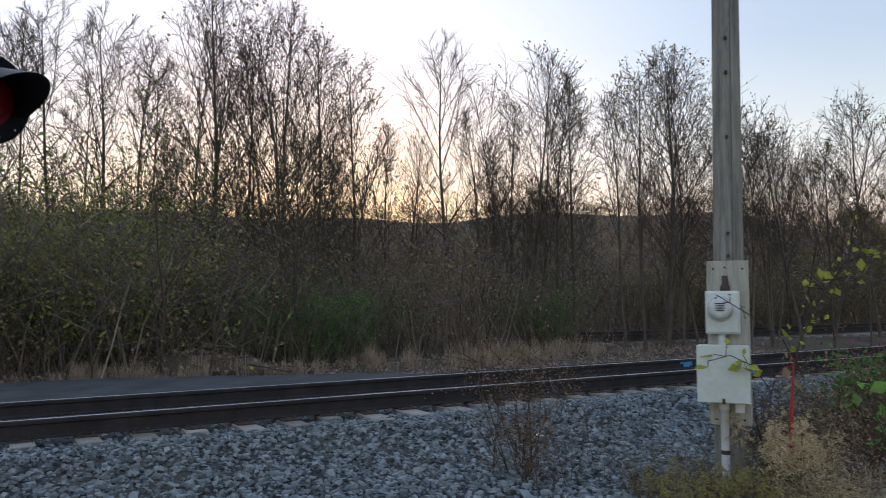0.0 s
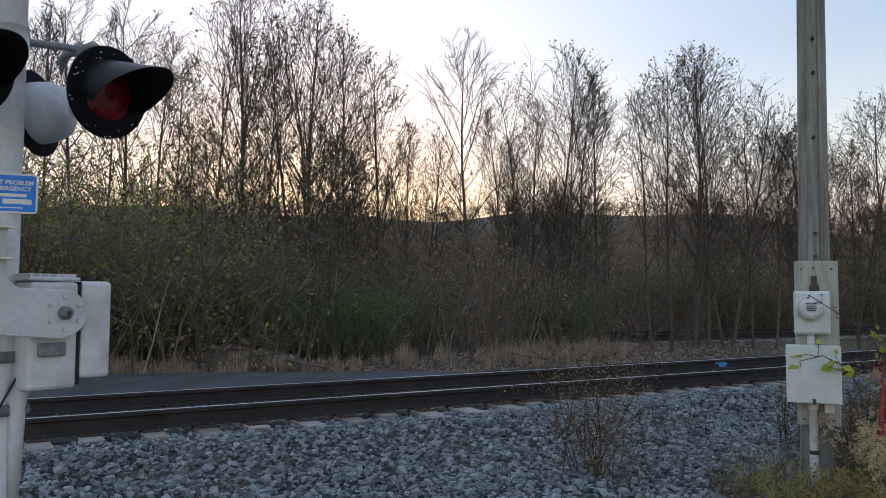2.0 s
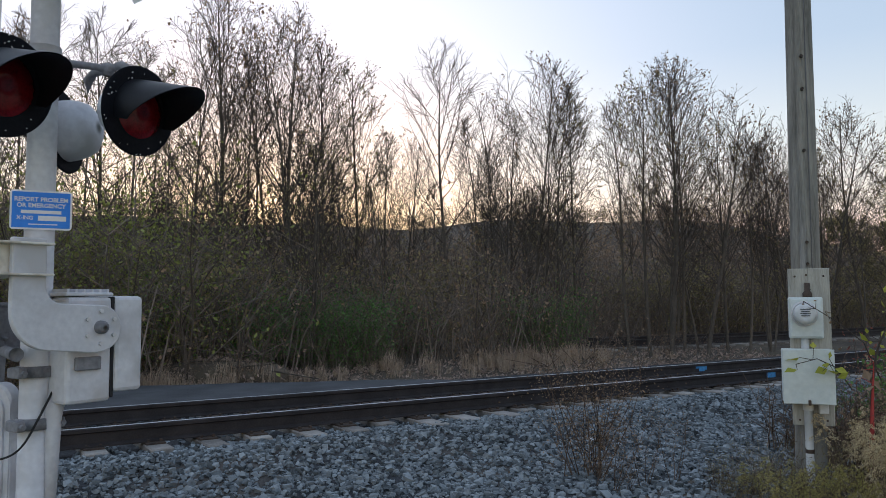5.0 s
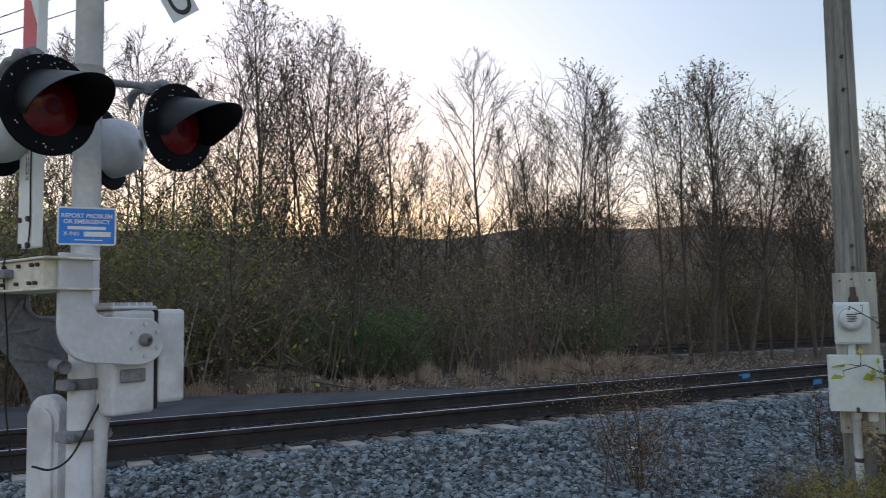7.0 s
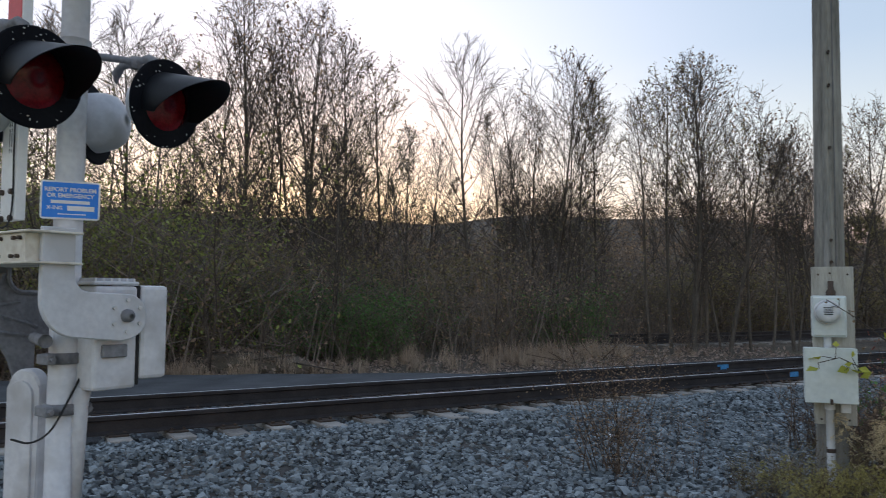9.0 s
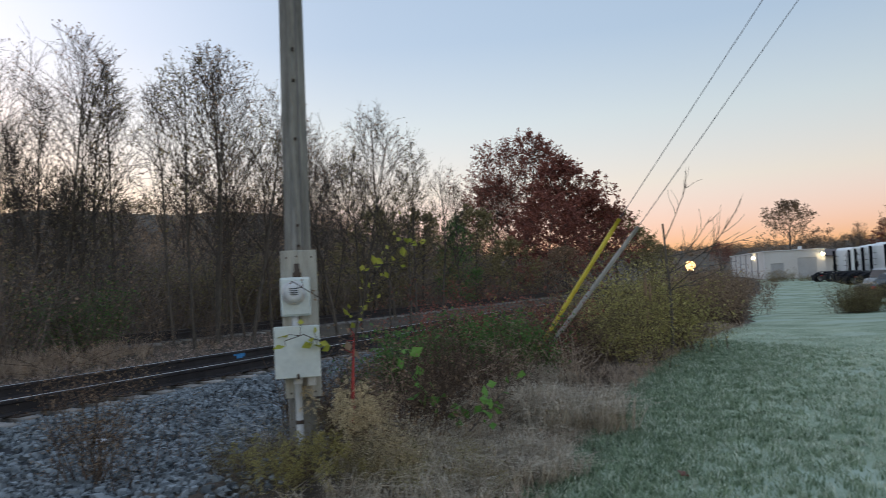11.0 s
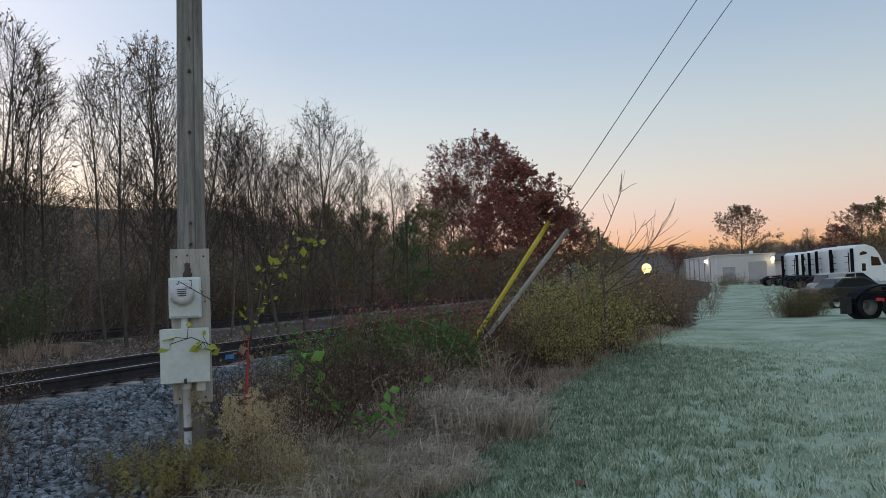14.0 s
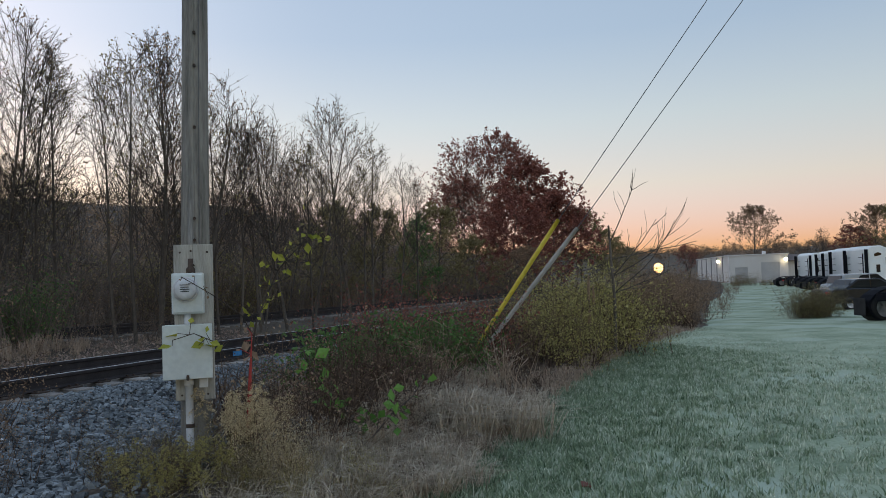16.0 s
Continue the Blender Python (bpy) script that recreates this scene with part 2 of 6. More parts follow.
# ---- mesh tools ----
class Geo:
    """Collects triangles from tubes, boxes, turned and extruded shapes."""

    def __init__(self):
        self.v, self.f, self.n = [], [], 0

    def add(self, v, f, m=None):
        v, f = np.asarray(v, float).reshape(-1, 3), np.asarray(f, int).reshape(-1, 3)
        if m is not None:
            m = np.array(m)
            v = v @ m[:3, :3].T + m[:3, 3]
        self.v.append(v), self.f.append(f + self.n)
        self.n += len(v)
        return self

    def arrays(self):
        return np.concatenate(self.v), np.concatenate(self.f)

    def tube(self, pts, radii, sides=6, caps=True, m=None):
        p = np.asarray(pts, float)
        k = len(p)
        r = np.broadcast_to(np.asarray(radii, float), (k,))
        d = np.gradient(p, axis=0)
        d /= np.linalg.norm(d, axis=1)[:, None] + 1e-9
        up = np.array([0, 0, 1.0]) if abs(d[:, 2]).mean() < 0.9 else np.array([1.0, 0, 0])
        a = np.cross(d, up)
        a /= np.linalg.norm(a, axis=1)[:, None] + 1e-9
        b = np.cross(d, a)
        t = np.arange(sides) * 2 * np.pi / sides
        v = p[:, None] + r[:, None, None] * (np.cos(t)[None, :, None] * a[:, None] + np.sin(t)[None, :, None] * b[:, None])
        i, j = np.meshgrid(np.arange(k - 1), np.arange(sides), indexing="ij")
        q, w = i * sides + j, i * sides + (j + 1) % sides
        f = np.concatenate([np.stack([q, q + sides, w], -1).reshape(-1, 3), np.stack([w, q + sides, w + sides], -1).reshape(-1, 3)])
        if caps:
            c = [[0, s + 1, s] for s in range(1, sides - 1)] + [[(k - 1) * sides + x for x in (0, s, s + 1)] for s in range(1, sides - 1)]
            f = np.concatenate([f, np.array(c)])
        return self.add(v, f, m)

    def rod(self, a, b, r, sides=8, m=None):
        return self.tube([a, b], r, sides, True, m)

    def box(self, size, at=(0, 0, 0), bevel=0.0, m=None, segments=2):
        bm = bmesh.new()
        bmesh.ops.create_cube(bm, size=1)
        bmesh.ops.scale(bm, vec=size, verts=bm.verts)
        if bevel:
            bmesh.ops.bevel(bm, geom=bm.edges[:], offset=bevel, segments=segments, affect="EDGES", profile=0.5)
        bmesh.ops.translate(bm, vec=at, verts=bm.verts)
        return self.bm(bm, m)

    def bm(self, bm, m=None):
        bmesh.ops.triangulate(bm, faces=bm.faces[:])
        bm.verts.index_update()
        v, f = [x.co[:] for x in bm.verts], [[x.index for x in q.verts] for q in bm.faces]
        bm.free()
        return self.add(v, f, m)

    def turn(self, profile, n=24, m=None):
        """Turns (radius, z) pairs about z."""
        pr = np.asarray(profile, float)
        t = np.arange(n) * 2 * np.pi / n
        v = np.stack([pr[:, None, 0] * np.cos(t), pr[:, None, 0] * np.sin(t), np.repeat(pr[:, 1:], n, 1)], -1)
        k = len(pr)
        i, j = np.meshgrid(np.arange(k - 1), np.arange(n), indexing="ij")
        q, w = i * n + j, i * n + (j + 1) % n
        f = np.concatenate([np.stack([q, w, q + n], -1).reshape(-1, 3), np.stack([w, w + n, q + n], -1).reshape(-1, 3)])
        return self.add(v, f, m)

    def slab(self, outline, depth, bevel=0.0, m=None):
        """An outline in x, y given thickness along z, centred on z = 0."""
        bm = bmesh.new()
        face = bm.faces.new([bm.verts.new((x, y, -depth / 2)) for x, y in outline])
        out = bmesh.ops.extrude_face_region(bm, geom=[face])
        bmesh.ops.translate(bm, vec=(0, 0, depth), verts=[x for x in out["geom"] if isinstance(x, bmesh.types.BMVert)])
        bmesh.ops.recalc_face_normals(bm, faces=bm.faces[:])
        if bevel:
            bmesh.ops.bevel(bm, geom=bm.edges[:], offset=bevel, segments=1, affect="EDGES")
        return self.bm(bm, m)

    def mesh(self, name, mat, smooth=True):
        v, f = self.arrays()
        me = bpy.data.meshes.new(name)
        me.vertices.add(len(v))
        me.vertices.foreach_set("co", v.astype(np.float32).ravel())
        me.loops.add(len(f) * 3)
        me.loops.foreach_set("vertex_index", f.astype(np.int32).ravel())
        me.polygons.add(len(f))
        me.polygons.foreach_set("loop_start", np.arange(0, len(f) * 3, 3, dtype=np.int32))
        me.polygons.foreach_set("use_smooth", np.full(len(f), smooth))
        me.update(calc_edges=True)
        me.materials.append(mat)
        return me


def part(name, geo, mat, parent, label="", smooth=False, at=None):
    ob = new(name, geo.mesh(name, mat, smooth) if isinstance(geo, Geo) else geo)
    ob.parent = parent
    if at is not None:
        ob.matrix_basis = at
    return tagged(ob, label)


def whole(name, geo, mat, label, category, kind="", group="", smooth=False):
    return tagged(new(name, geo.mesh(name, mat, smooth)), label, category, group, kind)


def thing(name, m, label, category, group="", kind=""):
    ob = new(name)
    ob.empty_display_size = 0.2
    ob.matrix_basis = m
    return tagged(ob, label, category, group, kind)


def scatter(geo, template, places):
    """Adds the template's triangles at each (x, y, z, turn, scale, lean)."""
    v, f = template
    p = np.asarray(places, float)
    c, s = np.cos(p[:, 3]), np.sin(p[:, 3])
    sc = p[:, 4]
    x = v[None, :, 0] + p[:, 5, None] * v[None, :, 2]
    y, z = np.broadcast_to(v[None, :, 1], x.shape), np.broadcast_to(v[None, :, 2], x.shape)
    X = (c[:, None] * x - s[:, None] * y) * sc[:, None] + p[:, 0, None]
    Y = (s[:, None] * x + c[:, None] * y) * sc[:, None] + p[:, 1, None]
    Z = z * sc[:, None] + p[:, 2, None]
    V = np.stack([X, Y, Z], -1).reshape(-1, 3)
    F = (f[None] + (np.arange(len(p)) * len(v))[:, None, None]).reshape(-1, 3)
    return geo.add(V, F)


def leaves(geo, pts, size, rng, jitter=0.3, aspect=0.6):
    """A small folded leaf at each point, turned at random."""
    p = np.asarray(pts, float)
    k = len(p)
    d = rng.normal(size=(k, 3))
    d /= np.linalg.norm(d, axis=1)[:, None]
    e = np.cross(d, rng.normal(size=(k, 3)))
    e /= np.linalg.norm(e, axis=1)[:, None]
    s = size * (1 + jitter * rng.normal(size=(k, 1))).clip(0.4, 2)
    nrm = np.cross(d, e)
    a, b = p, p + d * s
    mid = p + d * s * 0.5
    v = np.stack([a, mid + e * s * aspect / 2 + nrm * s * 0.1, b, mid - e * s * aspect / 2 + nrm * s * 0.1], 1).reshape(-1, 3)
    i = np.arange(k)[:, None] * 4
    f = np.concatenate([i + np.array([[0, 1, 2]]), i + np.array([[0, 2, 3]])])
    return geo.add(v, f)


# ---- the lie of the land ----
U, N = np.array([0.832, 0.555]), np.array([-0.555, 0.832])   # along the track, and across it away from the road
C0 = np.array([-1.19, 10.29])
RAD = 1280.0
TOP = 0.49                                                    # top of the rails


def sstep(a, b, x):
    t = np.clip((np.asarray(x, float) - a) / (b - a), 0, 1)
    return t * t * (3 - 2 * t)


def along(s, off=0.0):
    """Place on the track, s metres along its centre line and off metres across; the line bends gently left."""
    s = np.asarray(s, float)
    a = np.where(s > 5, (s - 5) / RAD, 0)
    bx, by = np.where(s > 5, 5 + RAD * np.sin(a), s), np.where(s > 5, RAD * (1 - np.cos(a)), 0)
    nx, ny = -np.sin(a), np.cos(a)
    lx, ly = bx + off * nx, by + off * ny
    return np.stack([C0[0] + U[0] * lx + N[0] * ly, C0[1] + U[1] * lx + N[1] * ly], -1)


def track_frame(x, y):
    """Along and across the track for a place."""
    dx, dy = np.asarray(x, float) - C0[0], np.asarray(y, float) - C0[1]
    lx, ly = dx * U[0] + dy * U[1], dx * N[0] + dy * N[1]
    a = np.arctan2(np.maximum(lx - 5, 0), RAD - ly)
    off = np.where(lx > 5, RAD - np.hypot(lx - 5, RAD - ly), ly)
    return np.where(lx > 5, 5 + RAD * a, lx), off


def hill(x, y):
    """Height of the ground."""
    s, off = track_frame(x, y)
    z = 0.02 * np.sin(np.asarray(x) * 1.3) * np.sin(np.asarray(y) * 1.1)
    bank = 0.26 * np.exp(-((off + 5.5) / 1.0) ** 2) * sstep(-2.5, -0.3, s)
    z = z + bank * (1 - sstep(30, 60, s))
    z = z - 0.38 * sstep(10, 32, s) * (1 - sstep(-5.0, -3.0, off))
    wood = sstep(2.0, 5.0, off)
    far = np.hypot(np.asarray(x, float), np.asarray(y, float))
    side = np.degrees(np.arctan2(np.asarray(x, float), np.asarray(y, float)))
    turn = sstep(14, 44, side)
    ridge = 0.106 * (1 - turn) * (1 - sstep(70, 120, -side)) * np.minimum(far, 330) * sstep(90, 300, far)
    ridge = ridge + 0.030 * turn * (1 - sstep(75, 110, side)) * np.minimum(far, 800) * sstep(420, 780, far)
    z = z + wood * 0.34 + sstep(9, 60, off) * 2.2
    z = z + ridge * (0.93 + 0.07 * np.sin(side * 0.33) * np.cos(side * 0.12))
    return z


# ---- ground ----
def axis(fine, lo, hi, step, far):
    inner = np.arange(lo, hi + 0.001, step)
    out = np.geomspace(step, far, fine)
    return np.concatenate([(lo - np.cumsum(out))[::-1], inner, hi + np.cumsum(out)])


def ground_sheet():
    xs, ys = axis(34, -24, 60, 0.6, 260), axis(34, -10, 60, 0.6, 260)
    X, Y = np.meshgrid(xs, ys, indexing="ij")
    s, off = track_frame(X, Y)
    Z = hill(X, Y) - 0.12 * sstep(-4.4, -3.2, off) * (1 - sstep(2.2, 3.0, off))
    V = np.stack([X, Y, Z], -1).reshape(-1, 3)
    k = len(ys)
    i, j = np.meshgrid(np.arange(len(xs) - 1), np.arange(k - 1), indexing="ij")
    q = i * k + j
    F = np.concatenate([np.stack([q, q + k, q + 1], -1).reshape(-1, 3), np.stack([q + 1, q + k, q + k + 1], -1).reshape(-1, 3)])
    return Geo().add(V, F)


whole("ground", ground_sheet(), M_DIRT, "brown leaf-littered soil under the weeds and woods", "ground", "structure", smooth=True)


def ribbon(s0, s1, step, profile):
    """A sheet along the track with a cross profile of (offset, z)."""
    ss = np.arange(s0, s1 + 0.001, step)
    rows = [np.concatenate([along(ss, o), np.full((len(ss), 1), z)], 1) for o, z in profile]
    V = np.stack(rows, 1).reshape(-1, 3)
    k = len(profile)
    i, j = np.meshgrid(np.arange(len(ss) - 1), np.arange(k - 1), indexing="ij")
    q = i * k + j
    F = np.concatenate([np.stack([q, q + k, q + 1], -1).reshape(-1, 3), np.stack([q + 1, q + k, q + k + 1], -1).reshape(-1, 3)])
    return Geo().add(V, F)


BED = [(-8.5, -0.9), (-6.0, -0.2), (-4.9, 0.02), (-2.9, 0.04), (-2.2, 0.12), (-1.62, 0.25), (-1.36, 0.255), (-1.2, 0.235), (1.2, 0.235), (1.7, 0.26), (2.8, 0.28), (3.4, 0.2)]


def bed_height(off):
    return np.interp(off, [o for o, _ in BED], [z for _, z in BED])


# sheet below the loose stones, its dark colour standing in for shade in the gaps
whole("shaded_ballast_bed", ribbon(-26, 320, 1.0, BED), M_BALLAST_SHADED, "crushed-stone bed under the railway track, coloured dark as shade between stones", "ballast", "structure", smooth=True)

# asphalt beyond the far rail, running out to a point
asp = Geo()
edge_s = np.arange(-24, 2.01, 0.5)
outer = np.interp(edge_s, [-24, -8, -3, 0.4, 2.0], [5.2, 4.3, 3.9, 2.5, 1.45])
outer = outer + 0.06 * np.sin(edge_s * 3.1) + 0.04 * np.sin(edge_s * 7.7)
av = np.stack([np.concatenate([along(edge_s, 1.05), np.full((len(edge_s), 1), 0.405)], 1),
               np.concatenate([np.array([along(a, b) for a, b in zip(edge_s, outer)]), np.full((len(edge_s), 1), 0.40)], 1),
               np.concatenate([np.array([along(a, b + 0.05) for a, b in zip(edge_s, outer)]), np.full((len(edge_s), 1), 0.28)], 1)], 1).reshape(-1, 3)
ai, aj = np.meshgrid(np.arange(len(edge_s) - 1), np.arange(2), indexing="ij")
aq = ai * 3 + aj
asp.add(av, np.concatenate([np.stack([aq, aq + 3, aq + 1], -1).reshape(-1, 3), np.stack([aq + 1, aq + 3, aq + 4], -1).reshape(-1, 3)]))
whole("road", asp, M_ASPHALT, "dark asphalt edge running out beside the far rail", "road", "structure")

# ---- lawn: a frosted strip beside the weeds ----
LAWN_EDGE = [(-6, 1.5), (1.5, 3.2), (3.2, 4.4), (4.6, 5.5), (7.3, 7.6), (12.5, 11.1), (19.5, 15.2), (34, 26.5), (61, 47.3), (98, 77)]


def lawn_y(x):
    return np.interp(x, [a for a, _ in LAWN_EDGE], [b for _, b in LAWN_EDGE])


def lawn_sheet():
    xs = np.concatenate([np.arange(-6, 30, 0.4), np.arange(30, 98, 1.5)])
    t = np.linspace(0, 1, 40)
    X = np.repeat(xs[:, None], 40, 1)
    hi = lawn_y(xs) + 0.12 * np.sin(xs * 2.3) + 0.08 * np.sin(xs * 5.9)
    Y = hi[:, None] * (1 - t) + (hi - np.interp(xs, [-6, 10, 30, 98], [12, 22, 45, 90]))[:, None] * t
    Z = hill(X, Y) + 0.02 + 0.07 * sstep(8, 22, X)
    Z[:, 0] -= 0.05
    k = 40
    i, j = np.meshgrid(np.arange(len(xs) - 1), np.arange(k - 1), indexing="ij")
    q = i * k + j
    F = np.concatenate([np.stack([q, q + 1, q + k], -1).reshape(-1, 3), np.stack([q + 1, q + k + 1, q + k], -1).reshape(-1, 3)])
    return Geo().add(np.stack([X, Y, Z], -1).reshape(-1, 3), F)


whole("lawn", lawn_sheet(), M_LAWN, "mown green lawn white with morning frost", "lawn", "structure", smooth=True)

# ---- railway tracks ----
RAIL_PROFILE = [(-0.07, 0.0), (-0.07, 0.012), (-0.012, 0.035), (-0.009, 0.128), (-0.036, 0.14), (-0.037, 0.17), (-0.030, 0.178),
                (0.030, 0.178), (0.037, 0.17), (0.036, 0.14), (0.009, 0.128), (0.012, 0.035), (0.07, 0.012), (0.07, 0.0)]


def rail(parent, off, s0, s1, top, step=2.0, bright=True, curve=None):
    ss = np.arange(s0, s1 + 0.01, step)
    offs = np.full(len(ss), off) if curve is None else off + curve(ss)
    body, head = Geo(), Geo()
    rows = []
    for o, z in RAIL_PROFILE:
        xy = np.array([along(a, b + o) for a, b in zip(ss, offs)])
        rows.append(np.concatenate([xy, np.full((len(ss), 1), top - 0.18 + z)], 1))
    V = np.stack(rows, 1).reshape(-1, 3)
    k = len(RAIL_PROFILE)
    i, j = np.meshgrid(np.arange(len(ss) - 1), np.arange(k - 1), indexing="ij")
    q = i * k + j
    body.add(V, np.concatenate([np.stack([q, q + 1, q + k], -1).reshape(-1, 3), np.stack([q + 1, q + k + 1, q + k], -1).reshape(-1, 3)]))
    r = part("rail", body, M_RAIL, parent)
    if bright:
        xy0 = [np.array([along(a, b + o) for a, b in zip(ss, offs)]) for o in (-0.030, 0.030)]
        HV = np.stack([np.concatenate([x, np.full((len(ss), 1), top + 0.002)], 1) for x in xy0], 1).reshape(-1, 3)
        q = np.arange(len(ss) - 1) * 2
        head.add(HV, np.concatenate([np.stack([q, q + 2, q + 1], -1), np.stack([q + 1, q + 2, q + 3], -1)]))
        part("rail_head", head, M_RAILHEAD, r, "worn bright running surface")
    return r


def turn_at(s):
    a = along(np.array([s - 0.05, s + 0.05]))
    d = a[1] - a[0]
    return math.atan2(d[1], d[0])


tie_rng = np.random.default_rng(404)
main = thing("railway_track", pose(0, 0, 0), "single railway track with rusty rails on weathered wooden ties", "railway track", "", "structure")
near_rail = rail(main, -0.753, -26, 320, TOP)
far_rail = rail(main, 0.753, -26, 320, TOP)
rng = np.random.default_rng(4)
short_tie = Geo().box((0.22, 2.28, 0.17), bevel=0.012, segments=1).mesh("tie", M_TIE, False)
tie_mesh = Geo().box((0.225, 2.6, 0.17), bevel=0.012, segments=1).mesh("tie", M_TIE, False)
plate_geo = Geo().box((0.19, 0.36, 0.02), bevel=0.004, segments=1)
for px in (-0.06, 0.06):
    for py in (-0.11, 0.11):
        plate_geo.box((0.025, 0.035, 0.03), (px, py, 0.02))
plate_mesh = plate_geo.mesh("tie_plate", M_STEEL, False)
s = -14.0
while s < 30:
    x, y = along(s, rng.normal(0, 0.05))
    a = turn_at(s) + rng.normal(0, 0.012)
    slip = float(tie_rng.normal(0, 0.06))                          # ends stand out unevenly from the stones
    tie = part("tie", tie_mesh if tie_rng.random() < 0.45 else short_tie, None, main, at=pose(x, y, TOP - 0.197 - 0.085, 0, 0, math.degrees(a) + float(tie_rng.normal(0, 1.0))) @ pose(0, slip, 0))
    for off in (-0.753, 0.753):
        part("tie_plate", plate_mesh, None, tie, at=pose(0, off - slip, 0.093))
    s += 0.51 + rng.normal(0, 0.015)
rest = Geo()
for s in np.arange(30.4, 140, 0.55):
    x, y = along(s)
    rest.box((0.225, 2.6, 0.17), m=pose(x, y, TOP - 0.197 - 0.085, 0, 0, math.degrees(turn_at(s))))
tagged(part("far_ties", rest, M_TIE, main), kind="stuff")
# blue paint marks left on the rails
for off, s in ((0.753, 6.3), (-0.753, 6.2)):
    g = Geo()
    for k in range(5):
        g.box((rng.uniform(0.10, 0.2), 0.004, rng.uniform(0.04, 0.1)), (rng.uniform(-0.12, 0.12), -0.014 - 0.001 * k, rng.uniform(-0.02, 0.04)), 0.0015)
    x, y = along(s, off)
    part("paint_mark", g, M_BLUE, near_rail if off < 0 else far_rail, "blue marking paint", at=pose(x, y, TOP - 0.09, 0, 0, math.degrees(turn_at(s))))

siding = thing("siding_track", pose(0, 0, 0), "rusty unused siding track beyond the main line", "railway track", "", "structure")
bend = lambda q: np.interp(q, [4, 14, 60], [7.6, 6.4, 4.6])
rail(siding, -0.753, 8, 64, 0.62, 2.0, False, bend)
rail(siding, 0.753, 8, 64, 0.62, 2.0, False, bend)
for s in np.arange(8, 45, 0.6):
    x, y = along(s, float(bend(s)))
    part("tie", tie_mesh, None, siding, at=pose(x, y, 0.62 - 0.197 - 0.085, 0, 0, math.degrees(turn_at(s)) - 4))
bedside = ribbon(6, 66, 1.0, [(-2.0, 0.2), (-1.2, 0.39), (1.2, 0.39), (2.2, 0.2)])
bv = bedside.v[0]
bs, bo = track_frame(bv[:, 0], bv[:, 1])
bedside.v[0] = np.concatenate([np.array([along(a, b + float(bend(a))) for a, b in zip(bs, bo)]), bv[:, 2:]], 1)
whole("siding_bed", bedside, M_DIRT, "earthy bed under the siding track", "ballast", "structure", smooth=True)

# ---- loose ballast stones ----
def stone_shapes():
    """Broken angular stones: knocked-about blocks, turned every way."""
    r, shapes = np.random.default_rng(15), []
    for k in range(9):
        bm = bmesh.new()
        bmesh.ops.create_cube(bm, size=1.45)
        turn = Euler([float(a) for a in r.uniform(0, 6.28, 3)]).to_matrix()
        for v in bm.verts:
            v.co = turn @ (v.co + Vector([float(a) for a in r.uniform(-0.42, 0.42, 3)]))
            v.co.z *= 0.8
        shapes.append(Geo().bm(bm).arrays())
    return shapes


STONES = stone_shapes()
rng = np.random.default_rng(11)
ballast = Geo()
for k, sh in enumerate(STONES):
    n = 5600
    s = rng.uniform(-7, 13, n)
    off = rng.uniform(-5.7, -1.05, n)
    thin = rng.random(n) < np.where(off < -3.9, 0.55 - 0.15 * (off < -4.9), 1.0)
    s, off = s[thin], off[thin]
    xy = along(s, off)
    z = np.maximum(bed_height(off), np.where(off < -4.2, hill(xy[:, 0], xy[:, 1]), -1)) + rng.uniform(-0.006, 0.018, len(s))
    scatter(ballast, sh, np.stack([xy[:, 0], xy[:, 1], z, rng.uniform(0, 6.3, len(s)), rng.gamma(6, 0.0037, len(s)).clip(0.011, 0.044), rng.normal(0, 0.3, len(s))], 1))
    n = 1050
    s, off = rng.uniform(-9, 26, n), rng.uniform(-1.2, 2.2, n)
    xy = along(s, off)
    scatter(ballast, sh, np.stack([xy[:, 0], xy[:, 1], bed_height(off) + rng.uniform(-0.01, 0.01, n), rng.uniform(0, 6.3, n), rng.uniform(0.015, 0.036, n), rng.normal(0, 0.3, n)], 1))
for sh in STONES:
    n = 450
    s, off = rng.uniform(-7, 12, n), rng.uniform(-1.75, -1.0, n)
    xy = along(s, off)
    scatter(ballast, sh, np.stack([xy[:, 0], xy[:, 1], bed_height(off) + rng.uniform(0.0, 0.03, n), rng.uniform(0, 6.3, n), rng.uniform(0.014, 0.03, n), rng.normal(0, 0.3, n)], 1))
whole("ballast_stones", ballast, M_STONE, "loose grey crushed ballast stones beside the rails", "gravel", "stuff")


# ---- trees ----
def bough(start, direction, length, wander, lift, k, rng):
    p, d, out = np.array(start, float), np.array(direction, float), []
    out.append(p.copy())
    for _ in range(k):
        d = d + rng.normal(0, wander, 3) + np.array([0, 0, lift])
        d /= np.linalg.norm(d)
        p = p + d * length / k
        out.append(p.copy())
    return np.array(out)


def fork(d, angle, rng):
    """The direction d, bent by an angle towards a random side."""
    d = d / (np.linalg.norm(d) + 1e-9)
    e = np.cross(d, rng.normal(size=3))
    e /= np.linalg.norm(e) + 1e-9
    return d * math.cos(angle) + e * math.sin(angle)


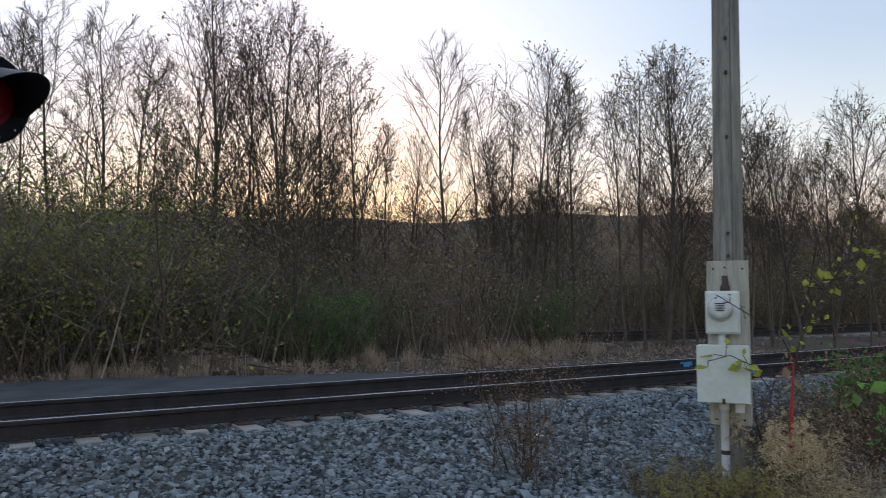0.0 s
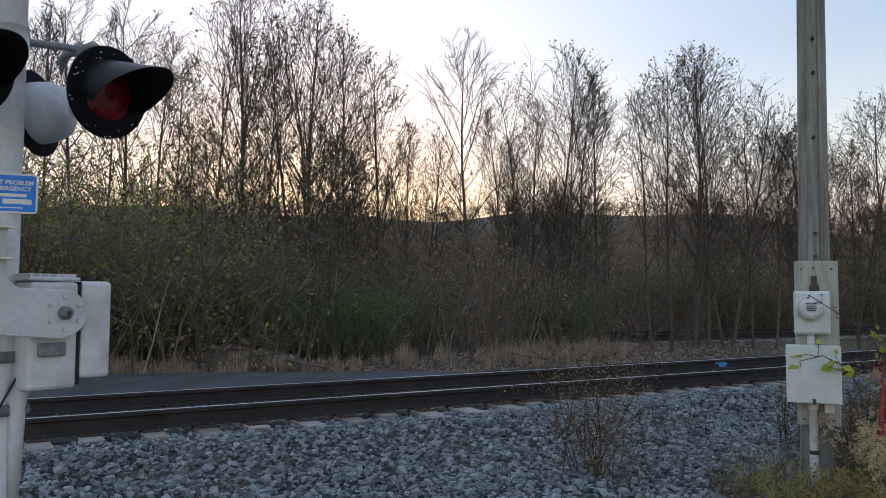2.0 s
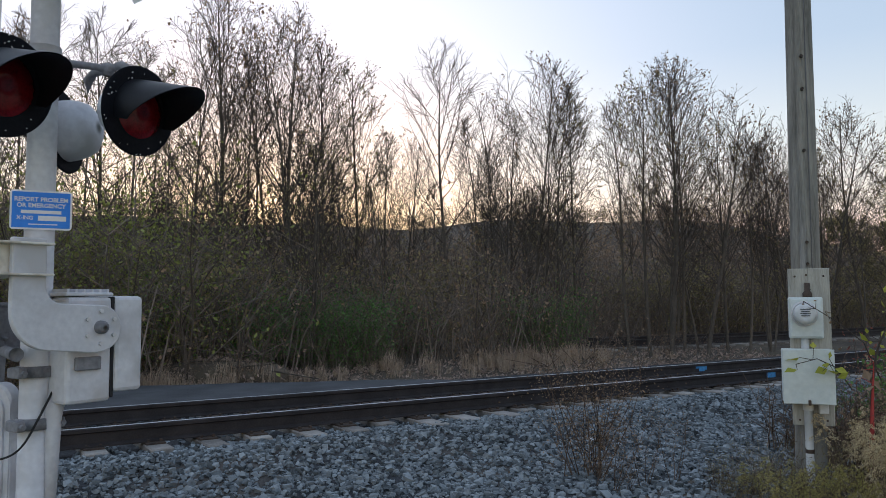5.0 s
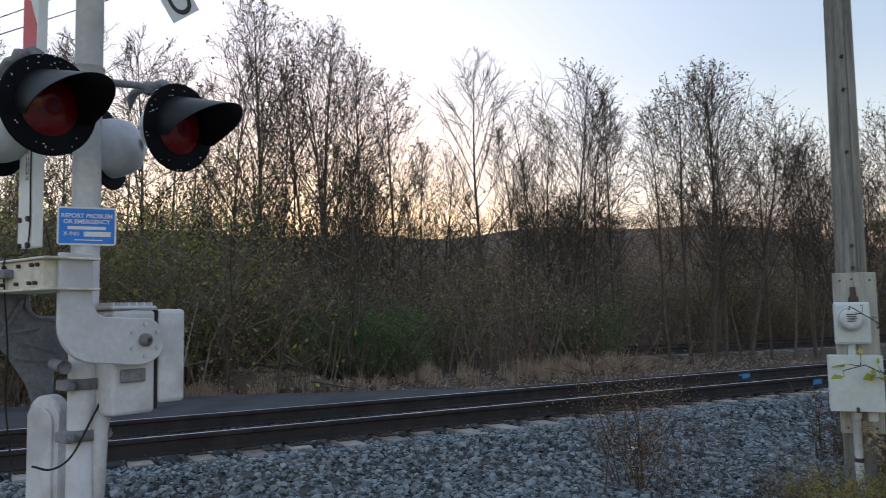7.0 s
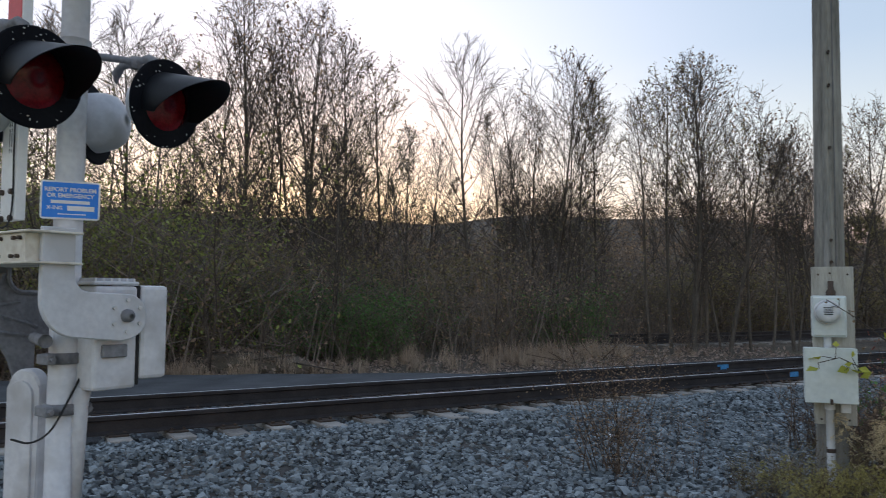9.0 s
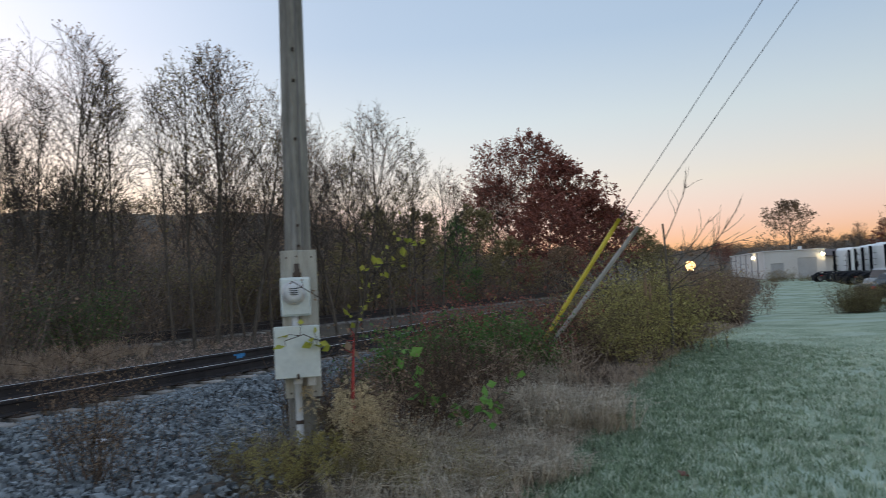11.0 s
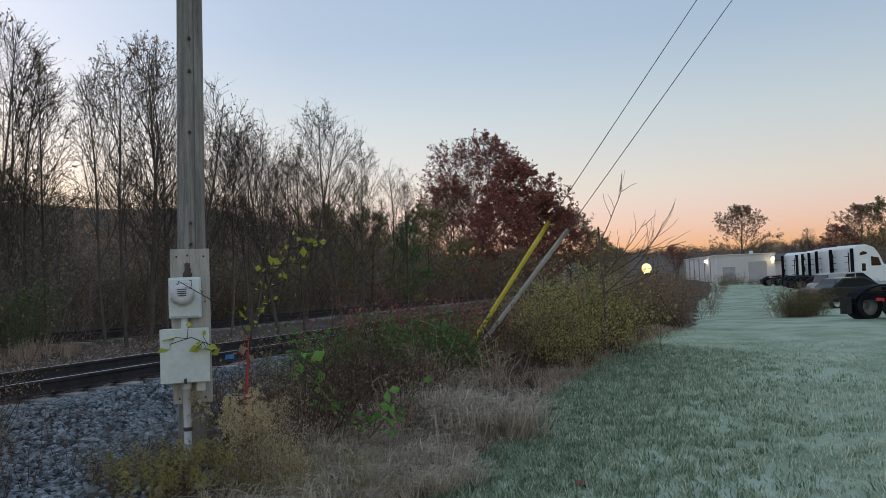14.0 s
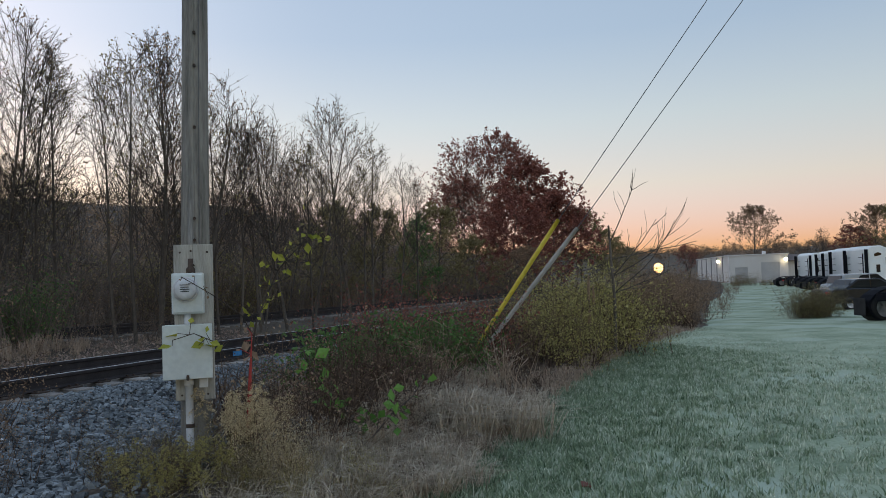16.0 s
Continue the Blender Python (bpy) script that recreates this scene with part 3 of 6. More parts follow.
def tree_shape(seed, H, r0, boughs=24, spread=0.18, first=0.3, stems=1, rise=36, subs=7, twigs=5, leaf_count=150, leaf=0.06, lean=0.0, fine=1.0, belly=0.45, crook=0.05, leafy_from=0.0):
    """A tree whose limbs rise from the trunk and fork three times until they reach an egg-shaped outline."""
    rng = np.random.default_rng(seed)
    trunk, crown, lf, tips = Geo(), Geo(), Geo(), []
    z0 = H * first * 0.75

    def half_width(z):
        t = (z - z0) / (H - z0)
        if t <= 0 or t >= 1:
            return 0.0 if t >= 1 else 0.35 * H * spread
        return H * spread * (math.sin(math.pi * t ** (math.log(0.5) / math.log(belly))) ** 0.75 + 0.12)

    for st in range(stems):
        a0 = st * 2.2 + rng.uniform(0, 1.2)
        tilt = (0.0 if stems == 1 else 0.09 + 0.05 * st) + lean
        h = H * (0.97 if st == 0 else rng.uniform(0.78, 0.94))
        spine = bough((0.1 * st * math.cos(a0), 0.1 * st * math.sin(a0), -0.15), (tilt * math.cos(a0), tilt * math.sin(a0), 1), h, crook * 0.45, 0.012, 14, rng)
        rr = 0.6 * r0 * (1 if st == 0 else 0.75) * np.linspace(1, 0.0, 15) ** 0.85 + 0.007
        trunk.tube(spine, rr, 6)
        axis_x, axis_y = float(spine[:, 0].mean()) * 0.7, float(spine[:, 1].mean()) * 0.7
        count = boughs if st == 0 else boughs * 2 // 3
        for b in range(count):
            t = first + (0.97 - first) * ((b + rng.random()) / count) ** 0.85
            q = t * 14
            base = spine[int(q)] + (spine[min(14, int(q) + 1)] - spine[int(q)]) * (q % 1)
            az, up = b * 2.4 + rng.uniform(-0.5, 0.5), radians(rise * rng.uniform(0.7, 1.35) * (1.15 - 0.4 * t))
            d = np.array([math.cos(az) * math.sin(up), math.sin(az) * math.sin(up), math.cos(up)])
            L, reach = 0.25, rng.uniform(0.72, 1.06)
            while L < 0.62 * H:                                       # out to the edge of the crown
                e = base + d * L
                if math.hypot(e[0] - axis_x, e[1] - axis_y) > half_width(e[2] + 0.04 * L) * reach:
                    break
                L += 0.15
            br = bough(base, d, L, crook, 0.03, 5, rng)
            rb = max(0.009, min(0.24 * r0 * (1.15 - t), 0.012 * L + 0.004))
            crown.tube(br, np.linspace(rb, 0.006, 6) * fine, 4, False)
            for c in range(subs):
                w = (0.16 + 0.8 * (c + rng.random()) / subs) * 5
                o, d1 = br[int(w)] + (br[min(5, int(w) + 1)] - br[int(w)]) * (w % 1), br[min(5, int(w) + 1)] - br[max(0, int(w) - 1)]
                L2 = (L * (0.5 * (1 - w / 5) + 0.16) + 0.12) * rng.uniform(0.65, 1.15)
                sb = bough(o, fork(d1, rng.uniform(0.4, 0.85), rng), L2, crook * 1.5, 0.04, 3, rng)
                crown.tube(sb, np.linspace(0.0085, 0.005, 4) * fine, 3, False)
                for e in range(twigs):
                    v = 0.5 + 2.5 * (e + rng.random()) / twigs
                    o2 = sb[int(v)] + (sb[min(3, int(v) + 1)] - sb[int(v)]) * (v % 1)
                    d2 = sb[min(3, int(v) + 1)] - sb[max(0, int(v) - 1)]
                    tip = o2 + fork(d2, rng.uniform(0.35, 0.9), rng) * (L2 * rng.uniform(0.22, 0.45) + 0.06) + np.array([0, 0, 0.02])
                    crown.tube(np.array([o2, tip]), (0.0047 * fine, 0.003 * fine), 3, False)
                    tips += [tip, (o2 + tip) / 2, tip]
    if leaf_count:
        tips = np.array(tips)
        tips = tips[tips[:, 2] > leafy_from * H]
        pick = rng.integers(0, len(tips), leaf_count)
        leaves(lf, tips[pick] + rng.normal(0, 0.05, (leaf_count, 3)), leaf, rng)
    return trunk, crown, lf


class TreeKind:
    def __init__(self, leafmat, label, name="tree", **kw):
        t, c, l = tree_shape(**kw)
        self.t, self.c = t.mesh("trunk", M_BARK), c.mesh("crown", M_TWIG)
        self.l = l.mesh("foliage", leafmat, False) if kw.get("leaf_count", 150) else None
        self.label, self.name, self.H = label, name, kw["H"]

    def put(self, x, y, height, turn=0.0, group="", wide=1.0, z=None):
        k = height / self.H
        m = pose(x, y, float(hill(x, y)) - 0.05 if z is None else z, 0, 0, turn) @ Matrix.Diagonal((k * wide, k * wide, k, 1))
        e = thing(self.name, m, self.label, "tree", group)
        part("trunk", self.t, None, e)
        part("crown", self.c, None, e)
        if self.l:
            part("foliage", self.l, None, e)
        return e


BARE = [
    TreeKind(M_LEAF_BROWN, "bare upright tree with grey-brown bark and a fan of fine twigs", seed=3, H=10, r0=0.12, boughs=22, spread=0.175, first=0.24, rise=40, subs=7, twigs=6, leaf_count=0, belly=0.62, fine=1.2),
    TreeKind(M_LEAF_BROWN, "bare forked tree with a few last brown leaves", seed=5, H=10, r0=0.13, boughs=26, spread=0.17, first=0.2, stems=2, subs=7, twigs=5, leaf_count=1100, leaf=0.085, belly=0.58, leafy_from=0.35),
    TreeKind(M_LEAF_BROWN, "slender bare tree with steep thin branches", seed=8, H=9, r0=0.085, boughs=22, spread=0.125, first=0.3, rise=30, leaf_count=260, leaf=0.075, belly=0.5),
    TreeKind(M_LEAF_OLIVE, "thin tree with scattered olive leaves on bare twigs", seed=13, H=8.5, r0=0.09, boughs=22, spread=0.15, first=0.22, leaf_count=950, leaf=0.075),
    TreeKind(M_LEAF_BROWN, "clump of slender bare trees from one root", seed=21, H=9, r0=0.085, boughs=17, spread=0.17, first=0.28, stems=3, rise=32, subs=6, twigs=5, leaf_count=650, leaf=0.075, belly=0.6),
    TreeKind(M_LEAF_BROWN, "leaning bare tree with crooked limbs", seed=34, H=8.5, r0=0.11, boughs=18, spread=0.27, first=0.25, rise=48, leaf_count=350, leaf=0.08, lean=0.16, crook=0.11),
]
SAPLING = TreeKind(M_LEAF_OLIVE, "bare sapling at the edge of the woods", "sapling", seed=55, H=5, r0=0.04, boughs=13, spread=0.15, first=0.2, rise=34, subs=4, twigs=3, leaf_count=300, leaf=0.055)
E7, E15 = np.array([-0.94, -0.23]), np.array([0.17, -0.31])


def toward(eye, bearing, d):
    return eye[0] + d * math.sin(radians(bearing)), eye[1] + d * math.cos(radians(bearing))


rng = np.random.default_rng(77)
# bearing in degrees, distance, height, kind: the trees that stand out against the sky
STAND = [(-17.7, 21, 9.9, 1), (-19.2, 24, 9.8, 2), (-11.8, 21, 9.5, 1), (-13.5, 22.5, 9.2, 4), (-10.1, 23, 9.4, 2), (-7.4, 23, 8.7, 3), (-0.5, 24.4, 9.8, 0),
         (1.8, 25, 7.7, 2), (-5.5, 25, 7.1, 2), (-3.8, 27, 7.1, 4), (5.9, 22, 8.4, 4), (7.5, 23, 8.3, 2), (9.0, 22.5, 7.4, 3), (3.9, 24, 7.6, 2),
         (12.6, 21, 7.1, 2), (14.1, 20, 7.4, 3), (15.5, 20.5, 7.7, 1), (16.4, 22, 7.7, 2), (17.9, 21, 6.8, 5), (19.3, 21.5, 6.2, 3), (20.7, 22, 5.9, 2),
         (22.0, 23, 6.2, 4), (23.9, 23, 6.3, 5), (25.6, 24, 5.8, 3), (-24.7, 27, 10.7, 0), (-23.0, 29, 11.1, 2), (-27.9, 27, 10.8, 0), (-30.3, 25, 9.6, 2),
         (-32.7, 25, 9.2, 4), (-35.9, 27, 10.1, 0), (-38.9, 26, 9.4, 2), (-21.4, 24, 8.5, 3), (-15.4, 26, 8.8, 3), (-9.1, 26, 7.9, 4), (-26.2, 24, 7.8, 3)]
for b, d, h, k in STAND:
    x, y = toward(E7, b, d)
    BARE[k].put(x, y, h, rng.uniform(0, 360), "trees along the far side of the track")
STAND2 = [(20.8, 29, 7.2, 4), (23.1, 27, 7.3, 5), (25.8, 28, 7.7, 5), (27.4, 30, 6.9, 3), (29.4, 31, 6.1, 5), (30.7, 33, 5.7, 2)]
for b, d, h, k in STAND2:
    x, y = toward(E15, b, d)
    BARE[k].put(x, y, h, rng.uniform(0, 360), "trees along the far side of the track")
# thinner growth behind and between them
for k in range(52):
    b = rng.uniform(-38, 30)
    d = rng.uniform(20, 44)
    x, y = toward(E7, b, d)
    q = [2, 3, 4, 5][rng.integers(0, 4)]
    BARE[q].put(x, y, rng.uniform(4.0, 6.2) * (1 + 0.006 * d) * (0.8 if b > 17 and d < 27 else 1), rng.uniform(0, 360), "thin woods beyond the track")
for k in range(70):
    s, off = rng.uniform(-16, 34), rng.uniform(5.2, 12)
    if 9 < s < 60 and abs(off - float(bend(s))) < 1.8:
        continue
    x, y = along(s, off)
    SAPLING.put(x, y, rng.uniform(2.6, 5.0), rng.uniform(0, 360), "saplings at the edge of the woods")


# ---- brush: thicket under the trees ----
def brush_template(seed, H, stems, leafy, leaf=0.05, width=0.5, thick=0.0055):
    rng = np.random.default_rng(seed)
    g, pts = Geo(), []
    for _ in range(stems):
        a, r = rng.uniform(0, 6.28), rng.uniform(0, width)
        p = bough((r * math.cos(a), r * math.sin(a), 0), (rng.normal(0, 0.3), rng.normal(0, 0.3), 1), H * rng.uniform(0.4, 1), 0.13, 0.05, 3, rng)
        g.tube(p, np.linspace(thick, thick * 0.4, 4), 3, False)
        for _ in range(5):
            o = p[rng.integers(1, 4)]
            w = bough(o, (rng.normal(), rng.normal(), 0.55), H * rng.uniform(0.12, 0.36), 0.15, 0.05, 2, rng)
            g.tube(w[[0, 2]], (thick * 0.45, thick * 0.3), 3, False)
            pts += [w[1], w[2], o]
    pts = np.array(pts)
    l = Geo()
    leaves(l, pts[rng.integers(0, len(pts), leafy)] + rng.normal(0, 0.09, (leafy, 3)), leaf, rng)
    return g.arrays(), l.arrays()


def thicket(name, label, count, place, height, templates, leafmat, rng, category="brush"):
    stems, lf = Geo(), Geo()
    for st, le in templates:
        n = count // len(templates)
        p = [place(rng) for _ in range(n)]
        arr = np.array([(x, y, float(hill(x, y)) - 0.03, rng.uniform(0, 6.28), rng.uniform(*height), rng.normal(0, 0.12)) for x, y in p])
        scatter(stems, st, arr)
        scatter(lf, le, arr)
    e = thing(name, pose(0, 0, 0), label, category, "", "stuff")
    tagged(part("stem_mass", stems, M_BRUSH, e), kind="stuff")
    tagged(part("foliage", lf, leafmat, e), kind="stuff")
    return e


def woods_place(rng, o0=5.0, o1=15.0, s0=-22, s1=58):
    while True:
        s, off = rng.uniform(s0, s1), o0 + (o1 - o0) * rng.random() ** 1.3
        if not (8 < s < 64 and abs(off - float(bend(s))) < 1.9):
            return along(s, off)


rng = np.random.default_rng(5)
BR = [brush_template(1, 1.0, 7, 90, 0.024), brush_template(2, 1.0, 8, 70, 0.022), brush_template(3, 1.0, 6, 140, 0.026)]
thicket("thicket", "tangled brown brush and dead stems under the bare trees", 900, woods_place, (1.2, 3.3), BR, M_LEAF_BROWN, rng)
GR = [brush_template(4, 1.0, 5, 230, 0.026), brush_template(6, 1.0, 5, 260, 0.03)]


def patches(seed, count, s0, s1, o0, o1, size):
    """Places gathered round a number of random centres in the woods."""
    r = np.random.default_rng(seed)
    centres = np.stack([r.uniform(s0, s1, count), o0 + (o1 - o0) * r.random(count) ** 1.3], 1)

    def place(rng):
        while True:
            c = centres[rng.integers(0, count)]
            s, off = c[0] + rng.normal(0, size), max(o0 - 0.3, c[1] + rng.normal(0, size * 0.6))
            if not (8 < s < 64 and abs(off - float(bend(s))) < 1.9):
                return along(s, off)
    return place


thicket("understorey", "dull olive honeysuckle and bramble in the undergrowth", 420, patches(71, 26, -20, 50, 5.2, 12, 0.9), (1.0, 3.2), GR, M_LEAF_OLIVE, rng)
thicket("green_undergrowth", "patches of fresh green honeysuckle low in the woods", 230, patches(72, 11, -5, 16, 5.4, 7.5, 0.55), (0.8, 1.9), GR, M_LEAF_GREEN, rng)
thicket("speckled_shrubs", "tall thin shrubs with pale olive leaves among the trunks", 110, patches(74, 22, -8, 26, 5.6, 9, 0.8), (1.6, 3.0), [brush_template(7, 1.0, 5, 260, 0.018)], M_LEAF_OLIVE, rng)
thicket("brown_bramble", "red-brown bramble tangle low at the edge of the woods", 170, patches(73, 16, -9, 14, 4.9, 7, 0.7), (0.4, 1.1), BR, M_LEAF_BROWN, rng)


def left_place(rng):
    return along(rng.uniform(-12, -1.5), rng.uniform(5.6, 10))


LT = [brush_template(17, 1.0, 5, 420, 0.017), brush_template(18, 1.0, 5, 360, 0.019)]
thicket("green_thicket", "tall yellow-green shrubs beside the asphalt", 160, left_place, (2.2, 4.4), LT, M_LEAF_LIME, rng)


def back_place(rng):
    return along(rng.uniform(-40, 60), rng.uniform(13, 42))


thicket("far_brush", "dense grey-brown brush rising behind the woods", 430, back_place, (3.2, 6.0), BR, M_LEAF_BROWN, rng)


def crest_place(rng):
    b, d = radians(rng.uniform(-45, 34)), rng.uniform(150, 330)
    return d * math.sin(b), d * math.cos(b)


RT = [brush_template(19, 1.0, 3, 80, 0.075, 0.5, 0.008)]
thicket("ridge_woods", "distant dark wooded ridge", 850, crest_place, (5, 10), RT, M_LEAF_BROWN, rng, "woods")


def far_crest(rng):
    b, d = radians(rng.uniform(36, 68)), rng.uniform(640, 760)
    return d * math.sin(b), d * math.cos(b)


thicket("far_ridge_woods", "low wooded ridge on the horizon", 380, far_crest, (4.5, 8.5), [brush_template(26, 1.0, 3, 110, 0.12, 0.6, 0.012)], M_LEAF_BROWN, rng, "woods")


# ---- utility pole with its board, meter and boxes ----
def text_mesh(body, size, mat, bold=0.0):
    cu = bpy.data.curves.new("lettering", "FONT")
    cu.body, cu.size, cu.align_x, cu.align_y, cu.extrude, cu.offset = body, size, "CENTER", "CENTER", 0.0006, bold
    ob = bpy.data.objects.new("lettering", cu)
    scene.collection.objects.link(ob)
    me = bpy.data.meshes.new_from_object(ob)
    bpy.data.objects.remove(ob)
    bpy.data.curves.remove(cu)
    me.materials.clear()
    me.materials.append(mat)
    return me


POLE_BASE, POLE_TOP = Vector((1.795, 5.86, 0.1)), Vector((1.965, 6.10, 7.2))
pole = thing("utility_pole", pose(0, 0, 0), "weathered grey wooden utility pole carrying an electric meter", "utility pole")
pts = [POLE_BASE.lerp(POLE_TOP, t) for t in np.linspace(0, 1, 14)]
part("shaft", Geo().tube(pts, np.linspace(0.115, 0.088, 14), 20), M_POLE, pole, smooth=True)
for z in (1.95, 2.12, 2.85, 3.35, 3.62):
    c = POLE_BASE.lerp(POLE_TOP, (z - 0.1) / 7.1)
    g = Geo().tube([c + Vector((-0.03, -0.09, 0)), c + Vector((-0.04, -0.125, 0))], (0.014, 0.012), 8)
    part("bolt", g, M_STEEL, pole, smooth=True)
# a dark seam of an earth wire down the shaft
c1, c2 = POLE_BASE.lerp(POLE_TOP, 0.25) + Vector((0.0, -0.112, 0)), POLE_BASE.lerp(POLE_TOP, 1.0) + Vector((0.0, -0.09, 0))
part("ground_wire", Geo().rod(c1, c2, 0.004, 6), M_WIRE, pole)
side = Vector((-0.055, -0.085, 0))
c1, c2 = POLE_BASE.lerp(POLE_TOP, 0.24) + side * 1.02, POLE_BASE.lerp(POLE_TOP, 1.0) + side * 0.8
strip = Geo().tube([c1.lerp(c2, t) for t in np.linspace(0, 1, 8)], 0.026, 8)
part("moulding", strip, M_POLE, pole, "weathered wooden strip covering the earth wire", smooth=True)
PB = pose(1.775, 5.74, 0, 0, 0, -18)          # front of the pole, facing the road
board = thing("meter_board", PB, "grey weathered wooden backing board on the pole", "board")
for x, w in ((-0.078, 0.138), (0.067, 0.15)):
    part("plank", Geo().box((w, 0.04, 1.19), (x, 0, 1.315), 0.004, segments=1), M_BOARD, board)
for x, z in ((-0.1, 1.85), (0.1, 1.85), (-0.02, 1.86), (0.09, 0.76), (-0.1, 0.76), (0.0, 1.75)):
    part("nail", Geo().tube([(x, -0.02, z), (x, -0.027, z)], 0.008, 8), M_STEEL, board)
meter = thing("electric_meter", PB, "round glass electric meter on a pale grey socket box", "electric meter")
part("socket_box", Geo().box((0.235, 0.10, 0.31), (-0.04, -0.072, 1.535), 0.012), M_BOXPAINT, meter)
part("box_lid", Geo().box((0.215, 0.012, 0.285), (-0.04, -0.126, 1.535), 0.004, segments=1), M_BOXPAINT, meter)
dial = pose(-0.055, -0.13, 1.565, 90, 0, 0)
ring = part("meter_ring", Geo().turn([(0.0, 0.0), (0.092, 0.0), (0.095, 0.012), (0.092, 0.024), (0.082, 0.028), (0.08, 0.02)], 28, dial), M_CHROME, meter, smooth=True)
part("glass_dome", Geo().turn([(0.08, 0.02), (0.079, 0.06), (0.07, 0.082), (0.05, 0.09), (0.0, 0.092)], 28, dial), M_PLASTIC, meter, "clear grey glass cover", smooth=True)
g = Geo()
for k in range(4):
    g.box((0.07 - 0.01 * (k % 2), 0.002, 0.006), (-0.055, -0.2245, 1.60 - 0.016 * k))
part("nameplate_bar", g, M_DARKTEXT, ring)
part("conduit_hub", Geo().turn([(0.028, 1.685), (0.034, 1.69), (0.034, 1.72), (0.02, 1.74), (0.02, 1.8), (0, 1.8)], 14, pose(-0.02, -0.06, 0)), M_STEEL, meter, smooth=True)
part("nipple", Geo().tube([(-0.05, -0.06, 1.30), (-0.05, -0.06, 1.40)], 0.026, 12), M_PLASTIC, meter, smooth=True)
jbox = thing("junction_box", PB, "pale green-grey metal junction box below the meter", "electrical box")
part("body", Geo().box((0.345, 0.15, 0.40), (-0.045, -0.098, 1.10), 0.008), M_BOXPAINT, jbox)
part("cover", Geo().box((0.355, 0.012, 0.405), (-0.045, -0.178, 1.10), 0.004, segments=1), M_BOXPAINT, jbox)
part("latch", Geo().box((0.02, 0.02, 0.04), (-0.045, -0.188, 0.91), 0.004, segments=1), M_STEEL, jbox)
conduit = thing("conduit", PB, "grey plastic conduit running down the pole into the weeds", "conduit")
part("pipe", Geo().tube([(-0.045, -0.06, 0.92), (-0.045, -0.058, 0.55), (-0.04, -0.055, 0.16)], 0.029, 14), M_PLASTIC, conduit, smooth=True)
part("coupling", Geo().tube([(-0.045, -0.06, 0.84), (-0.045, -0.06, 0.91)], 0.037, 14), M_PLASTIC, conduit, smooth=True)
part("strap", Geo().tube([(-0.042, -0.056, 0.52), (-0.042, -0.056, 0.55)], 0.033, 14), M_STEEL, conduit)
part("stub", Geo().box((0.065, 0.06, 0.08), (0.06, -0.07, 0.86), 0.006), M_PLASTIC, conduit)

# ---- guy wires with plastic guards, running up out of sight ----
def guy(a, b, up, mat, label):
    a, b, up = Vector(a), Vector(b), Vector(up)
    e = thing("guy_wire", pose(0, 0, 0), label, "guy wire", "guys of the line pole")
    part("strand", Geo().tube([a - (b - a).normalized() * 0.15, a.lerp(b, 0.5), b, up], 0.0065, 6), M_WIRE, e)
    n = 9
    part("guard", Geo().tube([a.lerp(b, t) for t in np.linspace(0.02, 1, n)], [0.034] * (n - 1) + [0.03], 10), mat, e, smooth=True)


guy((6.49, 9.06, 0.30), (7.64, 8.17, 2.40), (10.97, 5.15, 8.6), M_GUYY, "guy wire in a yellow plastic guard leaning up from the weeds")
guy((6.56, 9.02, 0.26), (7.86, 8.02, 2.27), (11.43, 4.70, 8.55), M_GUYG, "guy wire in a faded grey guard beside the yellow one")
for a, b in (((-10.7, 7.65, 3.6), (-4.4, 11.85, 8.2)), ((-10.5, 7.8, 3.7), (-4.6, 11.7, 7.6))):
    whole("overhead_wire", Geo().tube([a, b], 0.008, 5), M_WIRE, "thin overhead wire against the sky", "wire", group="overhead wires")

# ---- crossing signal ----
SIG = pose(-3.165, 3.845, 0, 0, 0, -33.5)     # local x: the way the front lamps face
signal = thing("crossing_signal", SIG, "silver railroad crossing signal mast with flashing lamps and raised gate", "crossing signal")
part("mast", Geo().tube([(0, 0, -0.3), (0, 0, 2.0), (0, 0, 5.0)], (0.074, 0.074, 0.072), 24), M_SILVER, signal, smooth=True)
part("conduit", Geo().tube([(0.075, 0.06, 0.0), (0.075, 0.06, 1.08), (0.07, 0.075, 1.16), (0.03, 0.14, 1.2)], (0.045, 0.045, 0.05, 0.045), 14), M_SILVER, signal, "grey conduit strapped to the mast", smooth=True)
for z in (1.05, 1.32):
    c = part("clamp", Geo().turn([(0.077, z - 0.03), (0.092, z - 0.028), (0.092, z + 0.028), (0.077, z + 0.03)], 24), M_CASTING, signal, smooth=True)
    for y in (-0.11, 0.10):
        part("clamp_bolt", Geo().box((0.12, 0.045, 0.055), (0.03, y, z), 0.008).tube([(0.03, y, z), (0.115, y, z)], 0.014, 6), M_CASTING, c)


def eased(pts, n=6):
    """A smooth curve through the points."""
    p = np.asarray(pts, float)
    q = np.concatenate([[2 * p[0] - p[1]], p, [2 * p[-1] - p[-2]]])
    out = []
    for i in range(1, len(q) - 2):
        for t in np.arange(n) / n:
            a, b, c, d = q[i - 1:i + 3]
            out.append(0.5 * (2 * b + (c - a) * t + (2 * a - 5 * b + 4 * c - d) * t * t + (3 * b - a - 3 * c + d) * t ** 3))
    return np.array(out + [p[-1]])


